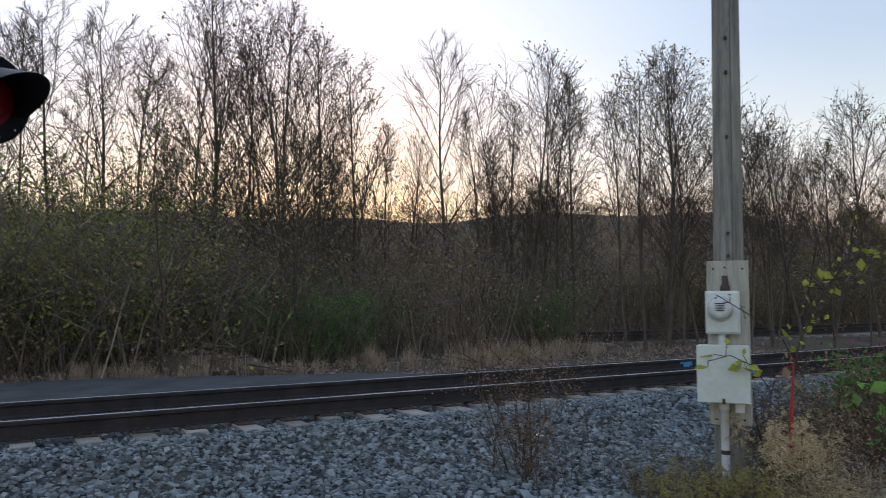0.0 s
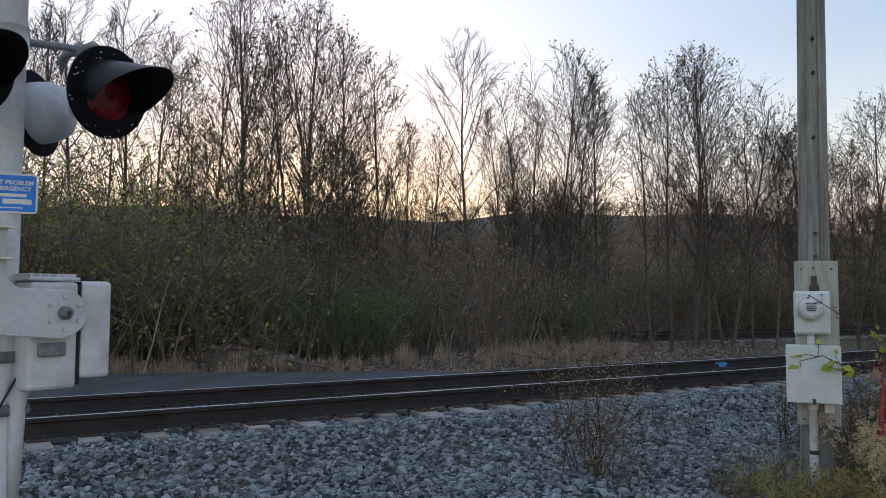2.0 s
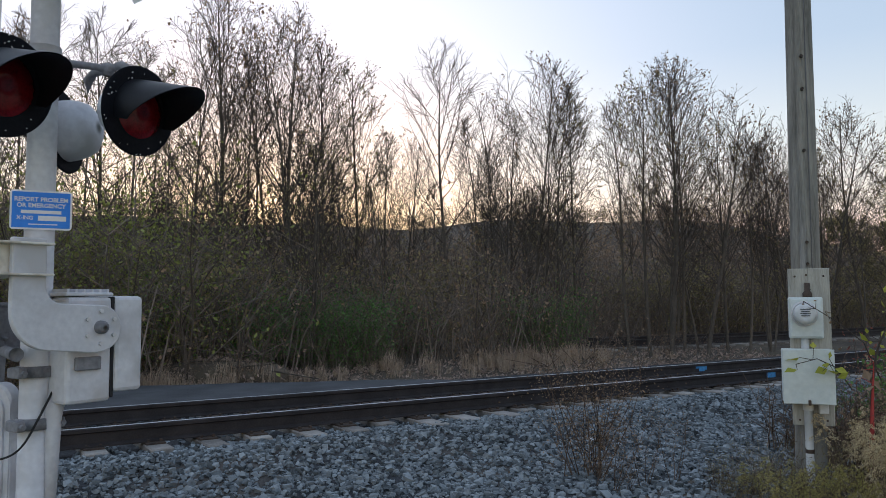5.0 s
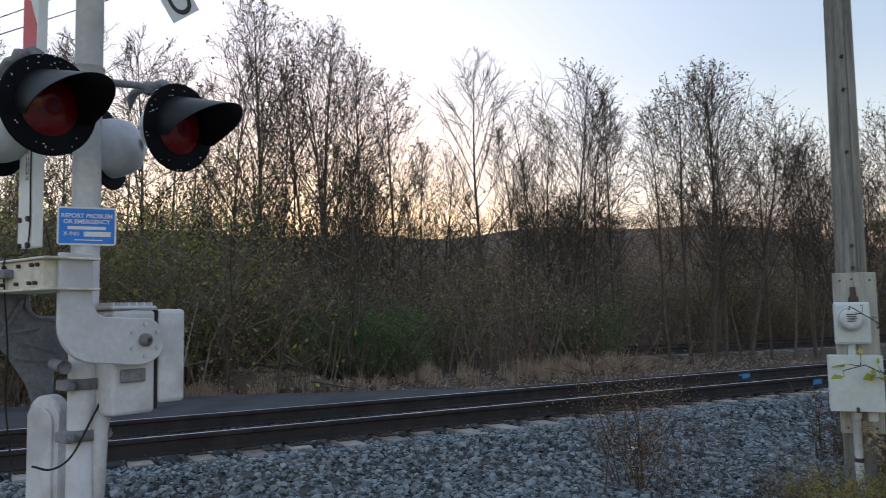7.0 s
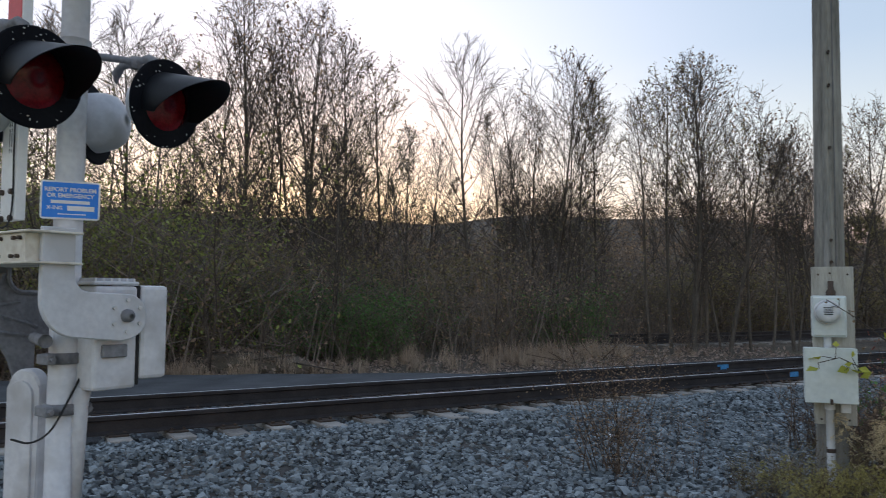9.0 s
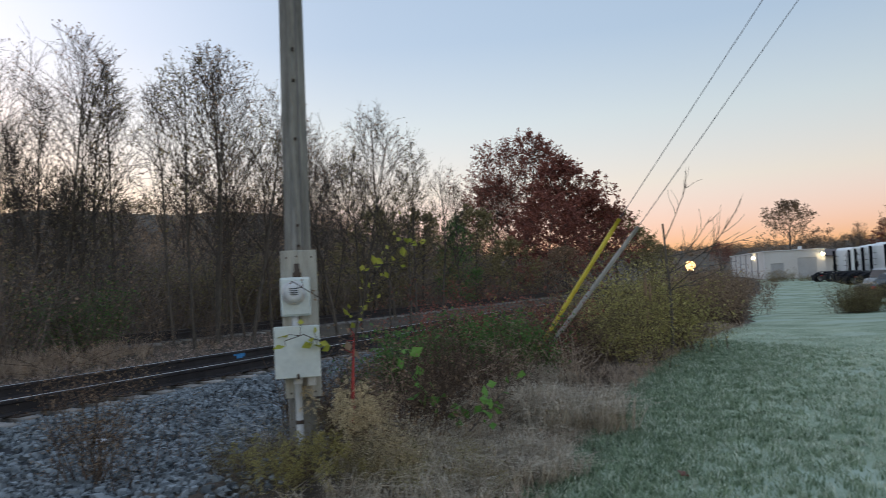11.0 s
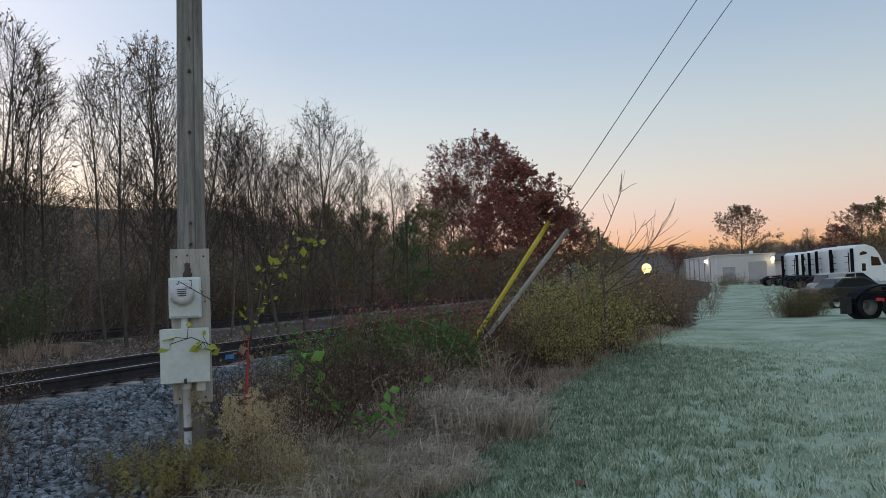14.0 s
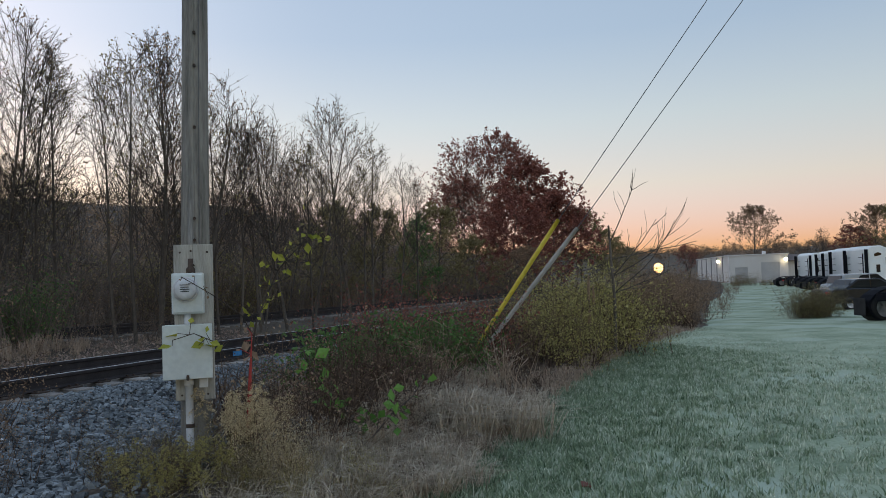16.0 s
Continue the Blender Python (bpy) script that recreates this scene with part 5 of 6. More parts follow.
spot_bed("dry_bed", "pale dry stalks standing among the weeds", 9, 5.6, 7.4, 0.6, (0.5, 0.9), STALK, M_TUFT, "weeds", M_TUFT)
spot_bed("bramble", "reddish brown bramble behind the green bush", 22, 6.4, 9.9, 0.8, (1.0, 1.45), BUSHY, M_LEAF_RED, "bush")
spot_bed("olive_bush", "olive-tan bushy weeds beside the lawn", 22, 10.3, 11.0, 0.8, (1.1, 1.6), BUSHY, M_LEAF_VERGE, "bush")
spot_bed("olive_bush", "olive-tan bushy weeds beside the lawn", 20, 8.2, 9.6, 0.6, (0.9, 1.3), BUSHY, M_LEAF_VERGE, "bush")
spot_bed("olive_bush", "olive-tan bushy weeds beside the lawn", 22, 13.5, 13.7, 0.8, (1.0, 1.5), BUSHY, M_LEAF_VERGE, "bush")
spot_bed("brown_bush", "dark brown bush where the lawn narrows", 24, 18.2, 16.0, 0.8, (1.2, 1.7), BUSHY, M_LEAF_BROWN, "bush")
spot_bed("brown_bush", "dark brown bush where the lawn narrows", 26, 23.2, 20.0, 1.1, (1.2, 1.6), BUSHY, M_LEAF_BROWN, "bush")
spot_bed("brown_bush", "dark brown bush where the lawn narrows", 26, 30.0, 25.4, 1.4, (1.3, 1.7), BUSHY, M_LEAF_BROWN, "bush")
spot_bed("brown_bush", "dark brown bush where the lawn narrows", 24, 39.5, 33.2, 1.8, (1.3, 1.8), BUSHY, M_LEAF_BROWN, "bush")
spot_bed("brown_bush", "dark brown bush where the lawn narrows", 24, 51.0, 42.5, 2.4, (1.4, 2.0), BUSHY, M_LEAF_BROWN, "bush")
spot_bed("tall_weed", "tall feathery dead weed on the gravel", 6, 0.25, 7.1, 0.12, (0.9, 1.35), TALL, M_LEAF_BROWN, "weeds", M_WEED)
spot_bed("tall_weed", "thin dead weed at the edge of the gravel", 6, 0.6, 6.9, 0.3, (0.4, 0.8), TALL, M_LEAF_BROWN, "weeds", M_WEED)
UPRIGHT = [blade_template(60 + k, 34, 0.62, 0.0045, 0.17, 0.13, 0.7) for k in range(3)]
TUFTS = np.random.default_rng(66).uniform((-4.2, 3.9), (8.5, 4.8), (24, 2))


def tuft_place(r):
    s, off = TUFTS[r.integers(0, len(TUFTS))]
    return (*along(s + r.normal(0, 0.3), off + r.normal(0, 0.18)), 0.0)


field("track_grass", "tufts of dry tan grass along the edge of the woods", "grass", UPRIGHT, tuft_place, 210, (0.35, 0.95), M_TUFT, rng, 0.15)
field("low_grass", "low matted dead grass between woods and track", "grass", DRYT, lambda r: (*along(r.uniform(-5, 10), r.normal(4.5, 0.5)), 0.0), 160, (0.2, 0.5), M_TUFT, rng, 0.4)
field("straw_grass", "bleached straw-coloured grass beside the goldenrod", "grass", DRYT, at_spot(2.8, 5.0, 0.45), 110, (0.45, 0.85), M_DRY, rng, 0.5)
field("straw_grass", "bleached straw-coloured grass at the foot of the pole", "grass", DRYT, at_spot(1.95, 5.2, 0.3), 26, (0.3, 0.55), M_DRY, rng, 0.5)
field("pale_grass", "clump of pale bleached grass leaning by the lawn", "grass", DRYT, at_spot(4.5, 6.0, 0.35), 60, (0.9, 1.3), M_DRY, rng, 0.2)

# red-stemmed sapling with yellow leaves, vine over the boxes, green vine in the weeds
def leafy_stem(name, label, pts, r0, mat, leafmat, count, size, category, spread=0.06, first=0.5):
    e = thing(name, pose(*pts[0]), label, category)
    p = np.array([(np.array(q) - np.array(pts[0])) for q in pts])
    t = np.linspace(0, len(p) - 1, 16)
    curve = np.stack([np.interp(t, range(len(p)), p[:, k]) for k in range(3)], 1)
    g = Geo().tube(curve, np.linspace(r0, 0.003, 16), 7)
    lp = []
    r = np.random.default_rng(len(label))
    for _ in range(count):
        q = curve[r.integers(int(16 * first), 16)]
        tip = q + r.normal(0, spread, 3)
        g.tube([q, tip], (0.003, 0.002), 4)
        lp.append(tip)
    part("stem", g, mat, e, smooth=True)
    part("foliage", leaves(Geo(), lp, size, r, 0.3, 0.7), leafmat, e)
    return e


leafy_stem("sumac_sapling", "red-stemmed sapling with a few yellow-green leaves", [(2.16, 5.73, 0.25), (2.2, 5.70, 1.0), (2.24, 5.68, 1.3), (2.42, 5.62, 1.72), (2.66, 5.54, 1.98)], 0.013, M_TWIG, M_LEAF_YELLOW, 48, 0.06, "sapling", 0.08)
leafy_stem("sumac_sapling", "short red-stemmed shoot beside the taller one", [(2.15, 5.68, 0.2), (2.17, 5.66, 0.8), (2.19, 5.64, 1.2)], 0.026, M_SUMAC, M_LEAF_BROWN, 6, 0.08, "sapling", 0.06)
leafy_stem("vine", "thin vine with green leaves trailing over the boxes", [(2.3, 5.75, 1.05), (2.1, 5.6, 1.35), (1.85, 5.52, 1.52), (1.62, 5.5, 1.66)], 0.005, M_TWIG, M_LEAF_BROWN, 6, 0.04, "vine", 0.03)
leafy_stem("vine", "thin vine with green leaves trailing over the boxes", [(2.0, 5.6, 1.0), (1.85, 5.5, 1.17), (1.7, 5.49, 1.24), (1.55, 5.5, 1.2)], 0.004, M_TWIG, M_LEAF_YELLOW, 11, 0.075, "vine", 0.045, 0.1)
leafy_stem("green_vine", "bright green leafy vine climbing through dead weeds", [(3.2, 5.6, 0.3), (2.95, 5.75, 0.55), (2.8, 5.8, 0.8), (2.68, 5.85, 1.0)], 0.006, M_TWIG, M_LEAF_BRIGHT, 26, 0.10, "vine", 0.06, 0.1)
leafy_stem("green_vine", "bright green leafy vine climbing through dead weeds", [(3.0, 5.2, 0.35), (3.25, 5.3, 0.5), (3.5, 5.4, 0.6), (3.7, 5.5, 0.75)], 0.006, M_TWIG, M_LEAF_BRIGHT, 24, 0.085, "vine", 0.05, 0.1)
# dark dock spires, and a bare crooked bush by the guys
for x, y, h in ((9.6, 9.7, 1.45), (9.75, 9.75, 1.3), (13.3, 12.3, 1.5), (13.5, 12.2, 1.4), (9.4, 9.5, 0.9)):
    e = thing("dock_stalk", pose(x, y, float(hill(x, y))), "dark brown dock stalk with a dense seed head", "weeds", "dock stalks")
    part("stem", Geo().tube([(0, 0, -0.02), (0.02, 0, h * 0.6), (0.03, 0, h)], (0.008, 0.007, 0.004), 6), M_WEED, e)
    part("seed_head", Geo().tube([(0.02, 0, h * 0.72), (0.025, 0, h * 0.85), (0.03, 0, h * 1.02)], (0.018, 0.032, 0.008), 7), M_LEAF_BROWN, e)
def arching_shrub(x, y, seed):
    """A bare shrub: a thin stem, long limbs that sweep out to one side, forked twigs."""
    r = np.random.default_rng(seed)
    e = thing("bare_shrub", pose(x, y, float(hill(x, y)) - 0.05), "bare crooked shrub with thin arching branches", "shrub")
    stem = bough((0, 0, 0), (0.05, -0.05, 1), 2.5, 0.04, 0.02, 8, r)
    part("stem", Geo().tube(stem, np.linspace(0.035, 0.018, 9), 7), M_BARK, e, smooth=True)
    for k, (dx, dy, dz, L) in enumerate(((0.62, -0.7, 0.75, 2.1), (0.75, -0.8, 0.45, 2.2), (0.7, -0.75, 0.12, 1.8), (0.35, -0.3, 1.0, 1.6), (0.5, -0.65, 0.3, 1.3), (0.6, -0.5, 0.65, 1.5))):
        g = Geo()
        limb = bough(stem[4 + k % 4], (dx, dy, dz), L * 0.86, 0.09, 0.035, 8, r)
        g.tube(limb, np.linspace(0.011, 0.0045, 9), 5)
        for _ in range(7):
            q = int(r.integers(2, 8))
            tw = bough(limb[q], fork(limb[q] - limb[q - 1], r.uniform(0.4, 0.9), r), L * r.uniform(0.15, 0.38), 0.12, 0.06, 4, r)
            g.tube(tw, np.linspace(0.0055, 0.003, 5), 4)
        part("branch", g, M_BARK, e)
    return e


arching_shrub(10.3, 9.8, 91)
whole("white_litter", Geo().slab([(-0.1, -0.03), (0.02, -0.05), (0.11, 0.0), (0.06, 0.04), (-0.06, 0.05)], 0.03, 0.006, pose(0.6, 8.65, 0.10, 12, 8, -35)), M_LITTER, "scrap of white litter lying on the ballast", "litter")
whole("white_litter", Geo().box((0.3, 0.14, 0.06), bevel=0.02, m=pose(21.6, 12.4, -0.2, 0, 0, 20)), M_LITTER, "pale scraps of litter on the lawn's edge", "litter")
whole("fallen_leaf", Geo().slab([(-0.09, -0.01), (0.0, -0.05), (0.09, 0.0), (0.01, 0.05)], 0.01, 0.002, pose(4.05, 3.9, 0.07, 15, 6, 20)), M_LEAF_RED, "single red-brown leaf on the frosted grass", "leaf")
# fallen leaves along the edge of the woods
rl = np.random.default_rng(41)
ls, lo = rl.uniform(-9, 13, 7000), rl.normal(4.1, 0.8, 7000).clip(2.4, 7)
lxy = along(ls, lo)
whole("leaf_litter", leaves(Geo(), np.stack([lxy[:, 0], lxy[:, 1], np.maximum(hill(lxy[:, 0], lxy[:, 1]), np.where(lo < 3.4, 0.2, 0)) + rl.uniform(0.0, 0.05, 7000)], 1), 0.07, rl), M_LEAF_FALLEN, "fallen brown leaves along the edge of the woods", "leaves", "stuff")
# heap of dead branches and leaves by the asphalt
e = thing("brush_heap", pose(-5.2, 13.6, 0.33), "low heap of dead branches and leaves", "brush heap")
bm = bmesh.new()
bmesh.ops.create_icosphere(bm, subdivisions=3, radius=1)
for v in bm.verts:
    v.co = Vector((v.co.x * 1.5, v.co.y * 0.6, max(-0.1, v.co.z * 0.3 + 0.12 * noise.noise(v.co * 3))))
part("leaves", Geo().bm(bm), M_DIRT, e, smooth=True)
hp = rng.normal(0, 1, (900, 2)) * np.array([0.75, 0.3])
tagged(part("fallen_leaves", leaves(Geo(), np.stack([hp[:, 0], hp[:, 1], 0.3 * np.exp(-(hp[:, 0] / 1.1) ** 2 - (hp[:, 1] / 0.5) ** 2) + rng.uniform(0, 0.08, 900)], 1), 0.09, rng), M_LEAF_FALLEN, e), kind="stuff")
g = Geo()
for _ in range(40):
    a, p = rng.uniform(0, 6.28), (rng.normal(0, 0.7), rng.normal(0, 0.3), rng.uniform(0.1, 0.35))
    L = rng.uniform(0.3, 1.0)
    g.tube([p, (p[0] + L * math.cos(a), p[1] + L * 0.5 * math.sin(a), p[2] + rng.normal(0, 0.12))], (0.016, 0.007), 5)
tagged(part("branches", g, M_BARK, e), kind="stuff")


# ---- leafy autumn trees down the line ----
LEAFY = {
    "red": TreeKind(M_LEAF_RED, "round tree holding its red-brown autumn leaves", "autumn_tree", seed=61, H=10, r0=0.16, boughs=40, spread=0.30, first=0.14, stems=2, rise=44, subs=7, twigs=4, leaf_count=12500, leaf=0.115, belly=0.55),
    "dark": TreeKind(M_LEAF_RED, "dense dark red tree beside the line", "autumn_tree", seed=62, H=8, r0=0.14, boughs=36, spread=0.36, first=0.06, rise=58, subs=7, twigs=4, leaf_count=15000, leaf=0.135, belly=0.42),
    "olive": TreeKind(M_LEAF_OLIVE, "bushy olive-brown tree beside the line", "autumn_tree", seed=63, H=7, r0=0.12, boughs=26, spread=0.36, first=0.05, rise=52, subs=6, twigs=4, leaf_count=8000, leaf=0.12, belly=0.4),
    "brown": TreeKind(M_LEAF_BROWN, "broad tree with thinning brown leaves", "autumn_tree", seed=64, H=10, r0=0.2, boughs=30, spread=0.38, first=0.16, rise=52, subs=7, twigs=4, leaf_count=7500, leaf=0.16, belly=0.5),
    "teal": TreeKind(M_LEAF_GREEN, "dark green cedar among the bare woods", "cedar", seed=65, H=4, r0=0.07, boughs=34, spread=0.24, first=0.02, rise=60, subs=6, twigs=4, leaf_count=7000, leaf=0.07, belly=0.3),
}
rng = np.random.default_rng(31)
# bearing, distance, height, width, kind
LINE = [(36.0, 61, 12.8, 1.05, "red"), (34.3, 60, 9.4, 1.0, "red"), (39.4, 55, 9.6, 1.15, "dark"), (37.6, 47, 6.4, 1.1, "dark"), (41.2, 55, 7.2, 1.2, "dark"),
        (42.8, 62, 6.6, 1.2, "olive"), (44.3, 66, 5.4, 1.3, "olive"), (45.4, 74, 4.6, 1.3, "olive"), (32.2, 44, 5.5, 1.1, "olive"), (46.2, 88, 4.4, 1.3, "brown"),
        (30.8, 38, 4.4, 0.9, "teal"), (28.0, 34, 4.5, 1.0, "olive"), (24.5, 33, 4.6, 1.0, "olive"), (35.2, 40, 3.4, 1.2, "olive"), (39.0, 41, 3.2, 1.3, "brown")]
for b, d, h, w, k in LINE:
    x, y = toward(E15, b, d)
    LEAFY[k].put(x, y, h, rng.uniform(0, 360), "autumn trees beside the line", w)
for b, d, h, w, k in ((54.7, 150, 13.5, 1.15, "brown"), (50.4, 165, 7.2, 1.1, "red"), (60.6, 150, 9.0, 1.2, "dark"), (62.0, 140, 11.6, 1.1, "brown"), (63.4, 138, 12, 1.1, "olive"), (65.5, 120, 10, 1.2, "brown")):
    x, y = toward(E15, b, d)
    LEAFY[k].put(x, y, h, rng.uniform(0, 360), "trees behind the yard", w)
for k in range(16):
    x, y = toward(E15, 55.6 + 0.6 * k + rng.uniform(-0.3, 0.3), rng.uniform(150, 190))
    BARE[rng.integers(0, 5)].put(x, y, rng.uniform(5, 8) + (3 if k == 6 else 0), rng.uniform(0, 360), "bare trees behind the yard", 1.3)
thicket("hedge", "low dark hedge behind the yard", 100, lambda r: toward(E15, r.uniform(55, 68), r.uniform(140, 160)), (3.5, 6), BR, M_LEAF_BROWN, rng, "hedge")

# ---- warehouse at the end of the lawn ----
def warehouse():
    x0, y0 = toward(E15, 53.1, 128)
    m = pose(x0, y0, float(hill(x0, y0)) - 0.1, 0, 0, -43)         # local x: along the front, y: away
    e = thing("warehouse", m, "long low white metal warehouse with grey roller doors", "warehouse")
    W, D, H = 8.6, 35.0, 4.3
    wall = Geo()
    ol = [(0, 0), (W, 0), (W, D), (0, D)]
    doors = [(1.75, 1.9, 2.5), (6.0, 2.7, 3.2)]
    for (ax, ay), (bx, by) in zip(ol, ol[1:] + ol[:1]):
        cx, cy, L = (ax + bx) / 2, (ay + by) / 2, math.hypot(bx - ax, by - ay)
        if ay == by == 0:
            edges = [0] + [v for c, w, h in doors for v in (c - w / 2, c + w / 2)] + [W]
            for i in range(0, len(edges), 2):
                wall.box((edges[i + 1] - edges[i], 0.2, H), ((edges[i] + edges[i + 1]) / 2, 0.1, H / 2))
            for c, w, h in doors:
                wall.box((w, 0.2, H - h), (c, 0.1, h + (H - h) / 2))
        else:
            wall.box((0.2 if ax == bx else L, L - 0.4 if ax == bx else 0.2, H), (cx + (0.1 if ax == 0 and bx == 0 else -0.1 if ax == bx else 0), cy - (0.1 if ay == D and by == D else 0), H / 2))
    part("wall", wall, M_WALLPAINT, e)
    part("roof", Geo().box((W + 0.3, D + 0.3, 0.18), (W / 2, D / 2, H + 0.09), 0.03, segments=1), M_WALLPAINT, e)
    for c, w, h in doors:
        d = part("roller_door", Geo().box((w, 0.06, h), (c, 0.13, h / 2)), M_DOORGREY, e)
        for k in range(5):
            part("door_panel", Geo().box((w - 0.06, 0.03, h / 5 - 0.05), (c, 0.095, h * (k + 0.5) / 5), 0.008, segments=1), M_DOORGREY, d)
    for k in range(7):
        part("corner_trim", Geo().box((0.08, 0.16, H), (-0.04, 0.3 + k * 5.6, H / 2)), M_CASTING if k else M_WHITE, e)
    a = part("annex_wall", Geo().box((6, 10, 3.2), (W + 3.0, 6.5, 1.6)), M_WALLPAINT, e)
    part("annex_roof", Geo().slab([(-0.3, 0), (10.6, 0), (10.6, 0.15), (5.2, 1.2), (-0.3, 0.15)], 6.4, m=pose(W + 3.2, 1.2, 3.2, 90, 0, 90)), M_ROOF, e, "dark brown metal roof")
    part("window", Geo().box((1.2, 0.08, 0.8), (W + 2.0, 1.47, 1.5), 0.02, segments=1), M_GLASS, a)
    for x, y, z in ((W - 0.4, -0.25, 3.7), (-0.25, 9.0, 3.7)):
        l = part("wall_lamp", Geo().box((0.4, 0.3, 0.3), (x, y, z), 0.05), M_CASTING, e)
        part("bulb", Geo().turn([(0, -0.24), (0.16, -0.17), (0.24, 0), (0.16, 0.17), (0, 0.24)], 12, pose(x, y - 0.22, z - 0.1)), M_LAMPGLOW, l, "glowing lamp", smooth=True)
    part("vent", Geo().box((0.5, 0.5, 0.6), (6, 4, H + 0.4), 0.05), M_WHITE, e)


warehouse()


# ---- parked lorries and cars ----
def wheel(parent, x, y, r, w, name="wheel"):
    m = pose(x, y, r, 90, 0, 0)
    t = part(name, Geo().turn([(r * 0.58, -w / 2), (r * 0.9, -w / 2), (r, -w * 0.32), (r, w * 0.32), (r * 0.9, w / 2), (r * 0.58, w / 2)], 28, m), M_RUBBER, parent, "black tyre", smooth=True)
    part("rim", Geo().turn([(0, w * 0.12), (r * 0.2, w * 0.16), (r * 0.24, w * 0.02), (r * 0.45, -w * 0.05), (r * 0.6, w * 0.42), (r * 0.6, -w * 0.42), (r * 0.2, -w * 0.2), (0, -w * 0.2)], 24, m), M_CHROME, t, "bright aluminium rim", smooth=True)


def lorry(x, y, heading, label):
    e = thing("semi_truck", pose(x, y, float(hill(x, y)) - 0.02, 0, 0, heading), label, "truck", "parked semi trucks")
    fr = part("chassis", Geo().box((7.4, 0.09, 0.26), (3.2, -0.43, 0.85), 0.01, segments=1).box((7.4, 0.09, 0.26), (3.2, 0.43, 0.85), 0.01, segments=1).box((0.12, 0.95, 0.2), (-0.45, 0, 0.85)).box((0.12, 0.95, 0.2), (2.2, 0, 0.85)), M_BLACK, e, "black frame rails")
    part("fifth_wheel", Geo().slab([(-0.5, -0.45), (0.3, -0.45), (0.5, 0), (0.3, 0.45), (-0.5, 0.45), (-0.6, 0.1), (-0.1, 0), (-0.6, -0.1)], 0.1, 0.01, pose(0.7, 0, 1.12, 0, -6, 0)), M_BLACK, fr)
    for wx in (0.0, 1.3):
        for wy in (-0.95, 0.95):
            wheel(e, wx, wy, 0.51, 0.5)
    for wy in (-1.05, 1.05):
        wheel(e, 6.1, wy, 0.51, 0.3)
        part("mud_flap", Geo().box((0.03, 0.5, 0.55), (-0.72, wy * 0.9, 0.55), 0.008, segments=1), M_RUBBER, e)
        part("fender", Geo().turn([(0.56, -0.25), (0.6, -0.25), (0.6, 0.25), (0.56, 0.25)], 20, pose(0.65, wy * 0.9, 0.55, 90, 0, 0) @ Matrix.Diagonal((2.1, 1.05, 1, 1))), M_BLACK, e)
    ol = [(2.4, 0.9), (2.4, 3.35), (2.75, 3.58), (3.6, 3.62), (4.4, 3.35), (4.9, 2.75), (5.25, 2.0), (6.7, 1.75), (7.0, 1.45), (7.05, 0.6), (6.7, 0.5), (6.65, 0.95), (5.55, 0.95), (5.5, 0.55), (2.5, 0.55)]
    cab = part("cab", Geo().slab(ol, 2.3, 0.07, pose(0, 0, 0, 90, 0, 0)), M_TRUCKWHITE, e, "white sleeper cab")
    for sy in (-1, 1):
        part("side_window", Geo().slab([(2.95, 2.75), (3.6, 2.85), (3.6, 3.0), (3.3, 3.08), (2.95, 2.95)], 0.02, m=pose(0, sy * 1.155, 0, 90, 0, 0)), M_GLASS, cab)
        part("side_window", Geo().slab([(3.1, 1.5), (3.45, 1.5), (3.45, 2.1), (3.1, 2.1)], 0.02, 0.0, pose(0, sy * 1.155, 0, 90, 0, 0)), M_GLASS, cab)
        part("door_window", Geo().slab([(4.0, 1.9), (4.95, 1.9), (4.7, 2.55), (4.0, 2.65)], 0.02, m=pose(0, sy * 1.155, 0, 90, 0, 0)), M_GLASS, cab)
        part("side_fairing", Geo().box((0.32, 0.06, 2.75), (2.2, sy * 1.16, 1.95), 0.02, segments=1), M_BLACK, cab, "black fairing")
        part("tank", Geo().tube([(2.7, sy * 0.95, 0.7), (4.6, sy * 0.95, 0.7)], 0.3, 18), M_CHROME, e, smooth=True)
        ladder = part("headache_rack", Geo().rod((2.1, sy * 0.9, 0.95), (2.1, sy * 0.9, 3.0), 0.04, 8), M_BLACK, e)
        for k in range(4):
            part("rung", Geo().rod((2.1, sy * 0.9, 1.2 + 0.5 * k), (2.1, sy * 0.45, 1.2 + 0.5 * k), 0.025, 6), M_BLACK, ladder)
    part("windscreen", Geo().box((0.03, 1.9, 0.8), (4.98, 0, 2.3), 0.01, m=None, segments=1), M_GLASS, cab)
    part("tail_lamp", Geo().box((0.05, 0.3, 0.1), (-0.55, -0.3, 0.75), 0.01, segments=1), M_REDSTRIPE, e)


HEAD = -20
for b, d, back in ((63.4, 27.5, 0), (61.0, 70, 2.4), (60.1, 74, 2.4), (59.6, 79, 2.4), (59.15, 85, 2.4), (57.85, 92, 2.4)):
    x, y = toward(E15, b, d)
    x, y = x - back * math.cos(radians(HEAD)), y - back * math.sin(radians(HEAD))
    lorry(x, y, HEAD, "white sleeper semi tractor with black frame, parked without trailer")


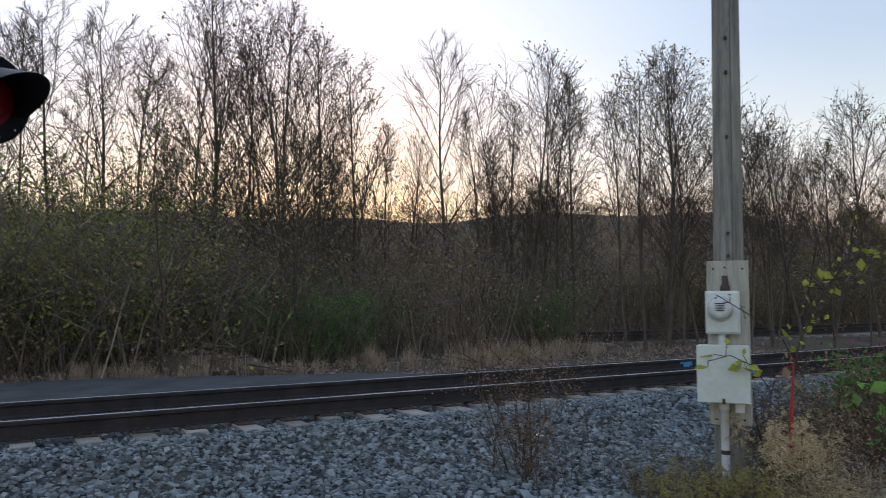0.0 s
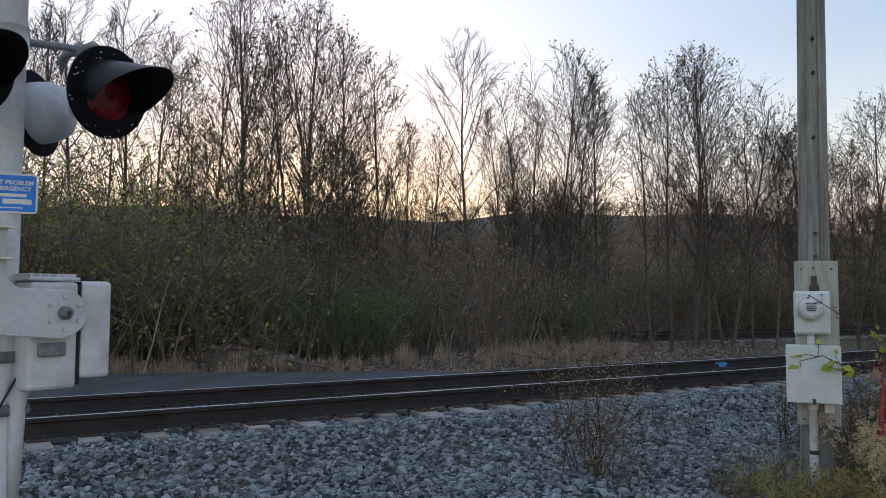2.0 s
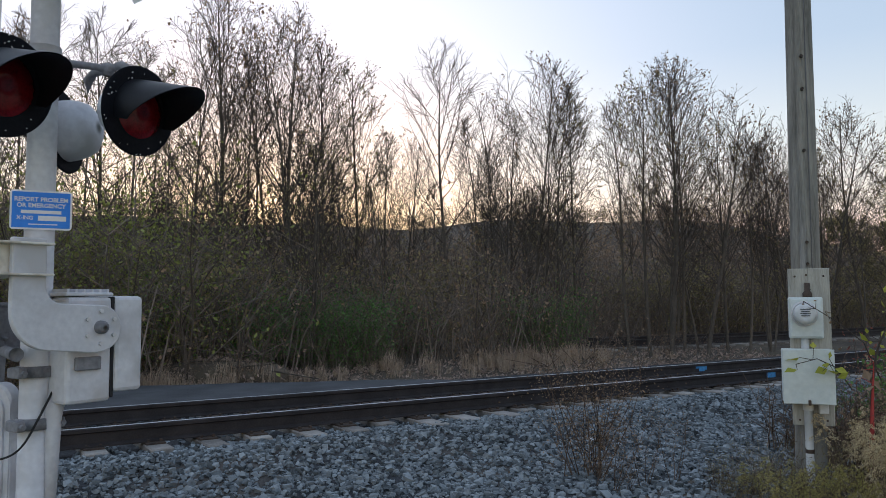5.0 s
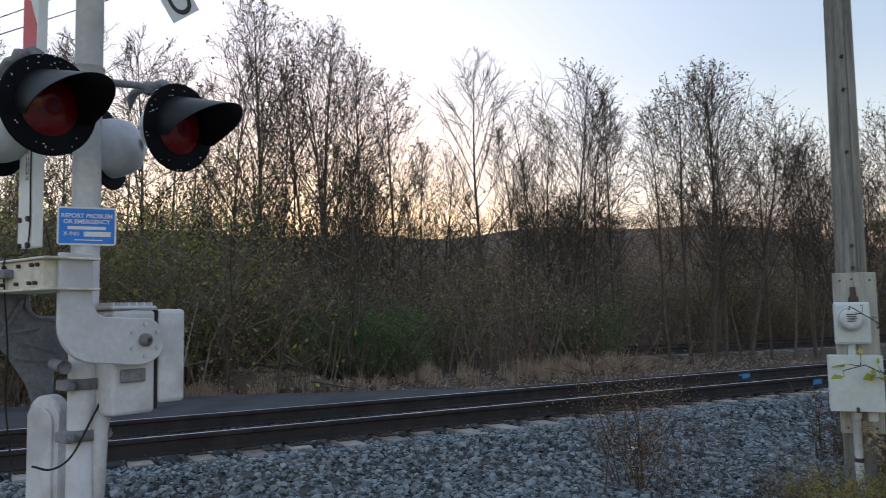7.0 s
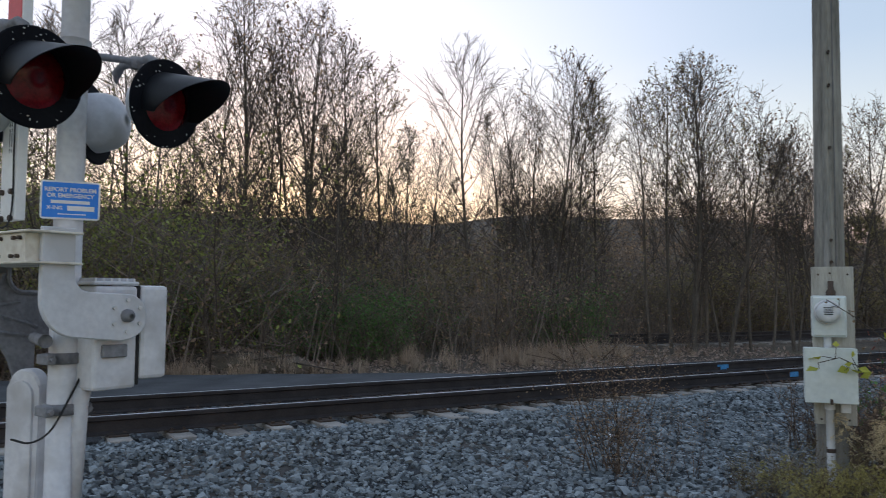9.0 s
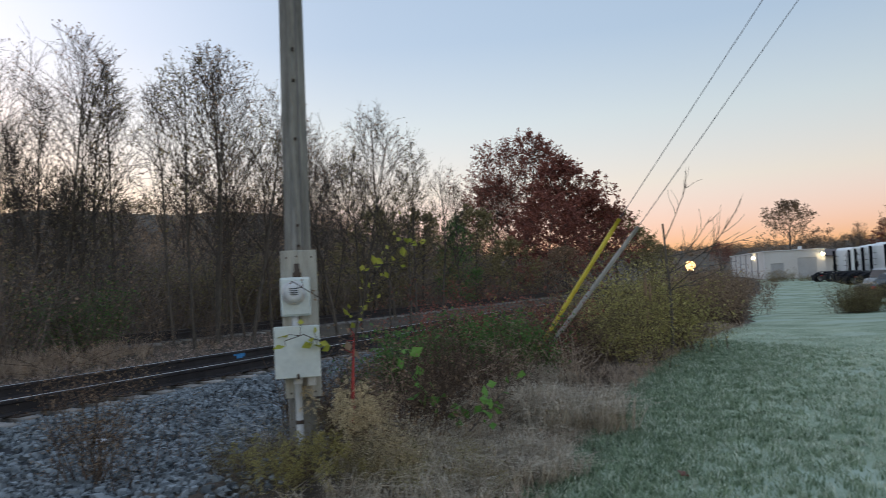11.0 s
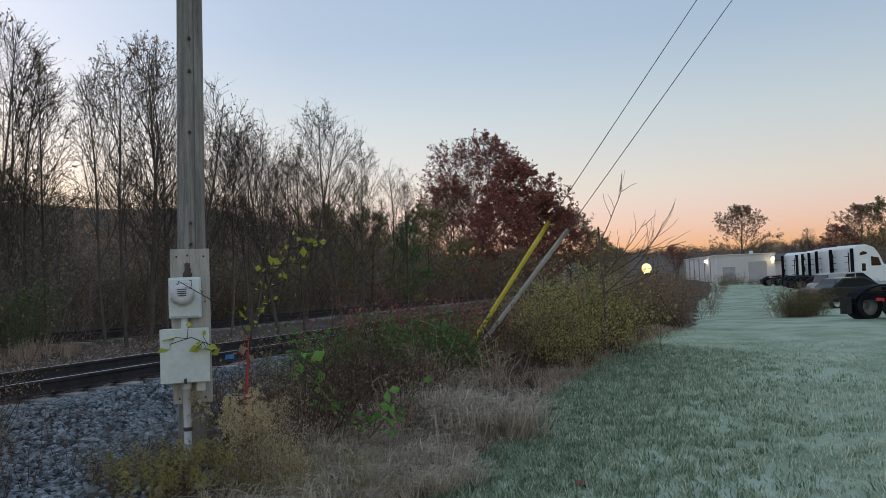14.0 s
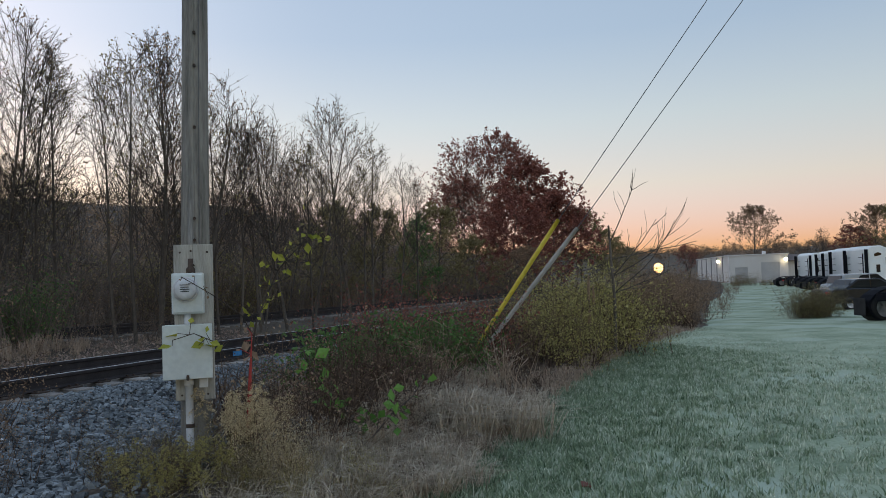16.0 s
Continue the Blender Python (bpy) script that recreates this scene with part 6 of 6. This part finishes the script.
def car(x, y, heading, paint, label, tall=0.0):
    e = thing("car", pose(x, y, float(hill(x, y)) - 0.01, 0, 0, heading), label, "car", "parked cars")
    low = [(-2.25, 0.35), (-2.3, 0.75), (-2.15, 0.98 + tall * 0.5), (-1.2, 1.02 + tall * 0.4), (1.0, 0.98), (2.1, 0.8), (2.28, 0.55), (2.2, 0.3)]
    body = part("body", Geo().slab(low, 1.78, 0.06, pose(0, 0, 0, 90, 0, 0)), paint, e)
    top = [(-2.0 if tall else -1.55, 0.98), (-1.75 if tall else -0.95, 1.4 + tall), (0.05, 1.43 + tall), (0.95, 0.98)]
    cabin = part("cabin", Geo().slab(top, 1.5, 0.05, pose(0, 0, 0, 90, 0, 0)), paint, e)
    for sy in (-1, 1):
        part("side_window", Geo().slab([(-1.3, 1.03), (-0.85, 1.33 + tall), (-0.4, 1.36 + tall), (-0.4, 1.03)], 0.02, m=pose(0, sy * 0.755, 0, 90, 0, 0)), M_GLASS, cabin)
        part("side_window", Geo().slab([(-0.33, 1.03), (-0.33, 1.36 + tall), (0.1, 1.36 + tall), (0.75, 1.03)], 0.02, m=pose(0, sy * 0.755, 0, 90, 0, 0)), M_GLASS, cabin)
    part("rear_window", Geo().box((0.02, 1.25, 0.42), (0, 0, 0), 0.005, pose(-1.9 if tall else -1.27, 0, 1.2 + tall * 0.6, 0, 35 if not tall else 20, 0), 1), M_GLASS, cabin)
    for wx in (-1.4, 1.4):
        for wy in (-0.8, 0.8):
            wheel(e, wx, wy, 0.33, 0.22)
    part("tail_lamp", Geo().box((0.04, 0.35, 0.12), (-2.26, -0.6, 0.8), 0.01, segments=1), M_REDSTRIPE, e)


x, y = toward(E15, 61.5, 40)
car(x, y, -28, M_CARBLACK, "black sedan parked beside the semi tractors")
x, y = toward(E15, 61.5, 48)
car(x, y, -28, M_CARSILVER, "silver estate car parked beside the sedan", 0.18)
for b, d, h in ((57.8, 31, (1.0, 1.35)), (58.7, 31.5, (0.9, 1.25)), (53.9, 100, (1.3, 1.7)), (55.6, 98, (0.7, 1.0))):
    x, y = toward(E15, b, d)
    spot_bed("yard_bush", "brownish green bush at the edge of the truck yard", 15, x, y, 0.26 if d < 50 else 0.9, h, BUSHY, M_LEAF_OLIVE, "bush")

# ---- approaching locomotive far down the line ----
lx, ly = along(292)
loco = thing("locomotive", pose(float(lx), float(ly), TOP, 0, 0, math.degrees(turn_at(292)) + 180), "dark locomotive far down the line with its headlight lit", "locomotive")
part("hood", Geo().box((16, 2.2, 3.0), (-9.5, 0, 2.6), 0.1), M_LOCO, loco)
part("cab", Geo().box((3.2, 3.0, 3.3), (-0.2, 0, 2.75), 0.15), M_LOCO, loco)
part("nose", Geo().box((1.6, 1.9, 1.9), (2.0, 0, 2.0), 0.15), M_LOCO, loco)
part("frame", Geo().box((20, 2.9, 0.5), (-7.2, 0, 0.95), 0.05), M_LOCO, loco)
part("plow", Geo().slab([(-1.4, 0.1), (1.4, 0.1), (1.4, 0.9), (-1.4, 0.9)], 0.15, 0.02, pose(3.0, 0, 0, 90, 0, 90)), M_LOCO, loco)
for wx in (-15, -13.2, -11.4, -2.6, -0.8, 1.0):
    part("truck_wheel", Geo().tube([(wx, -1.1, 0.5), (wx, 1.1, 0.5)], 0.5, 16), M_STEEL, loco)
part("headlight", Geo().turn([(0, 0.45), (1.1, 0.3), (1.75, 0.0), (1.7, -0.1), (0, -0.1)], 24, pose(3.4, 0, 2.9, 0, 90, 0)), M_HEADLIGHT, loco, "glowing amber headlight", smooth=True)
for sy in (-0.9, 0.9):
    part("ditch_light", Geo().turn([(0, 0.08), (0.1, 0.05), (0.13, 0.0)], 14, pose(3.0, sy, 1.2, 0, 90, 0)), M_LAMPGLOW, loco, "small amber ditch light", smooth=True)
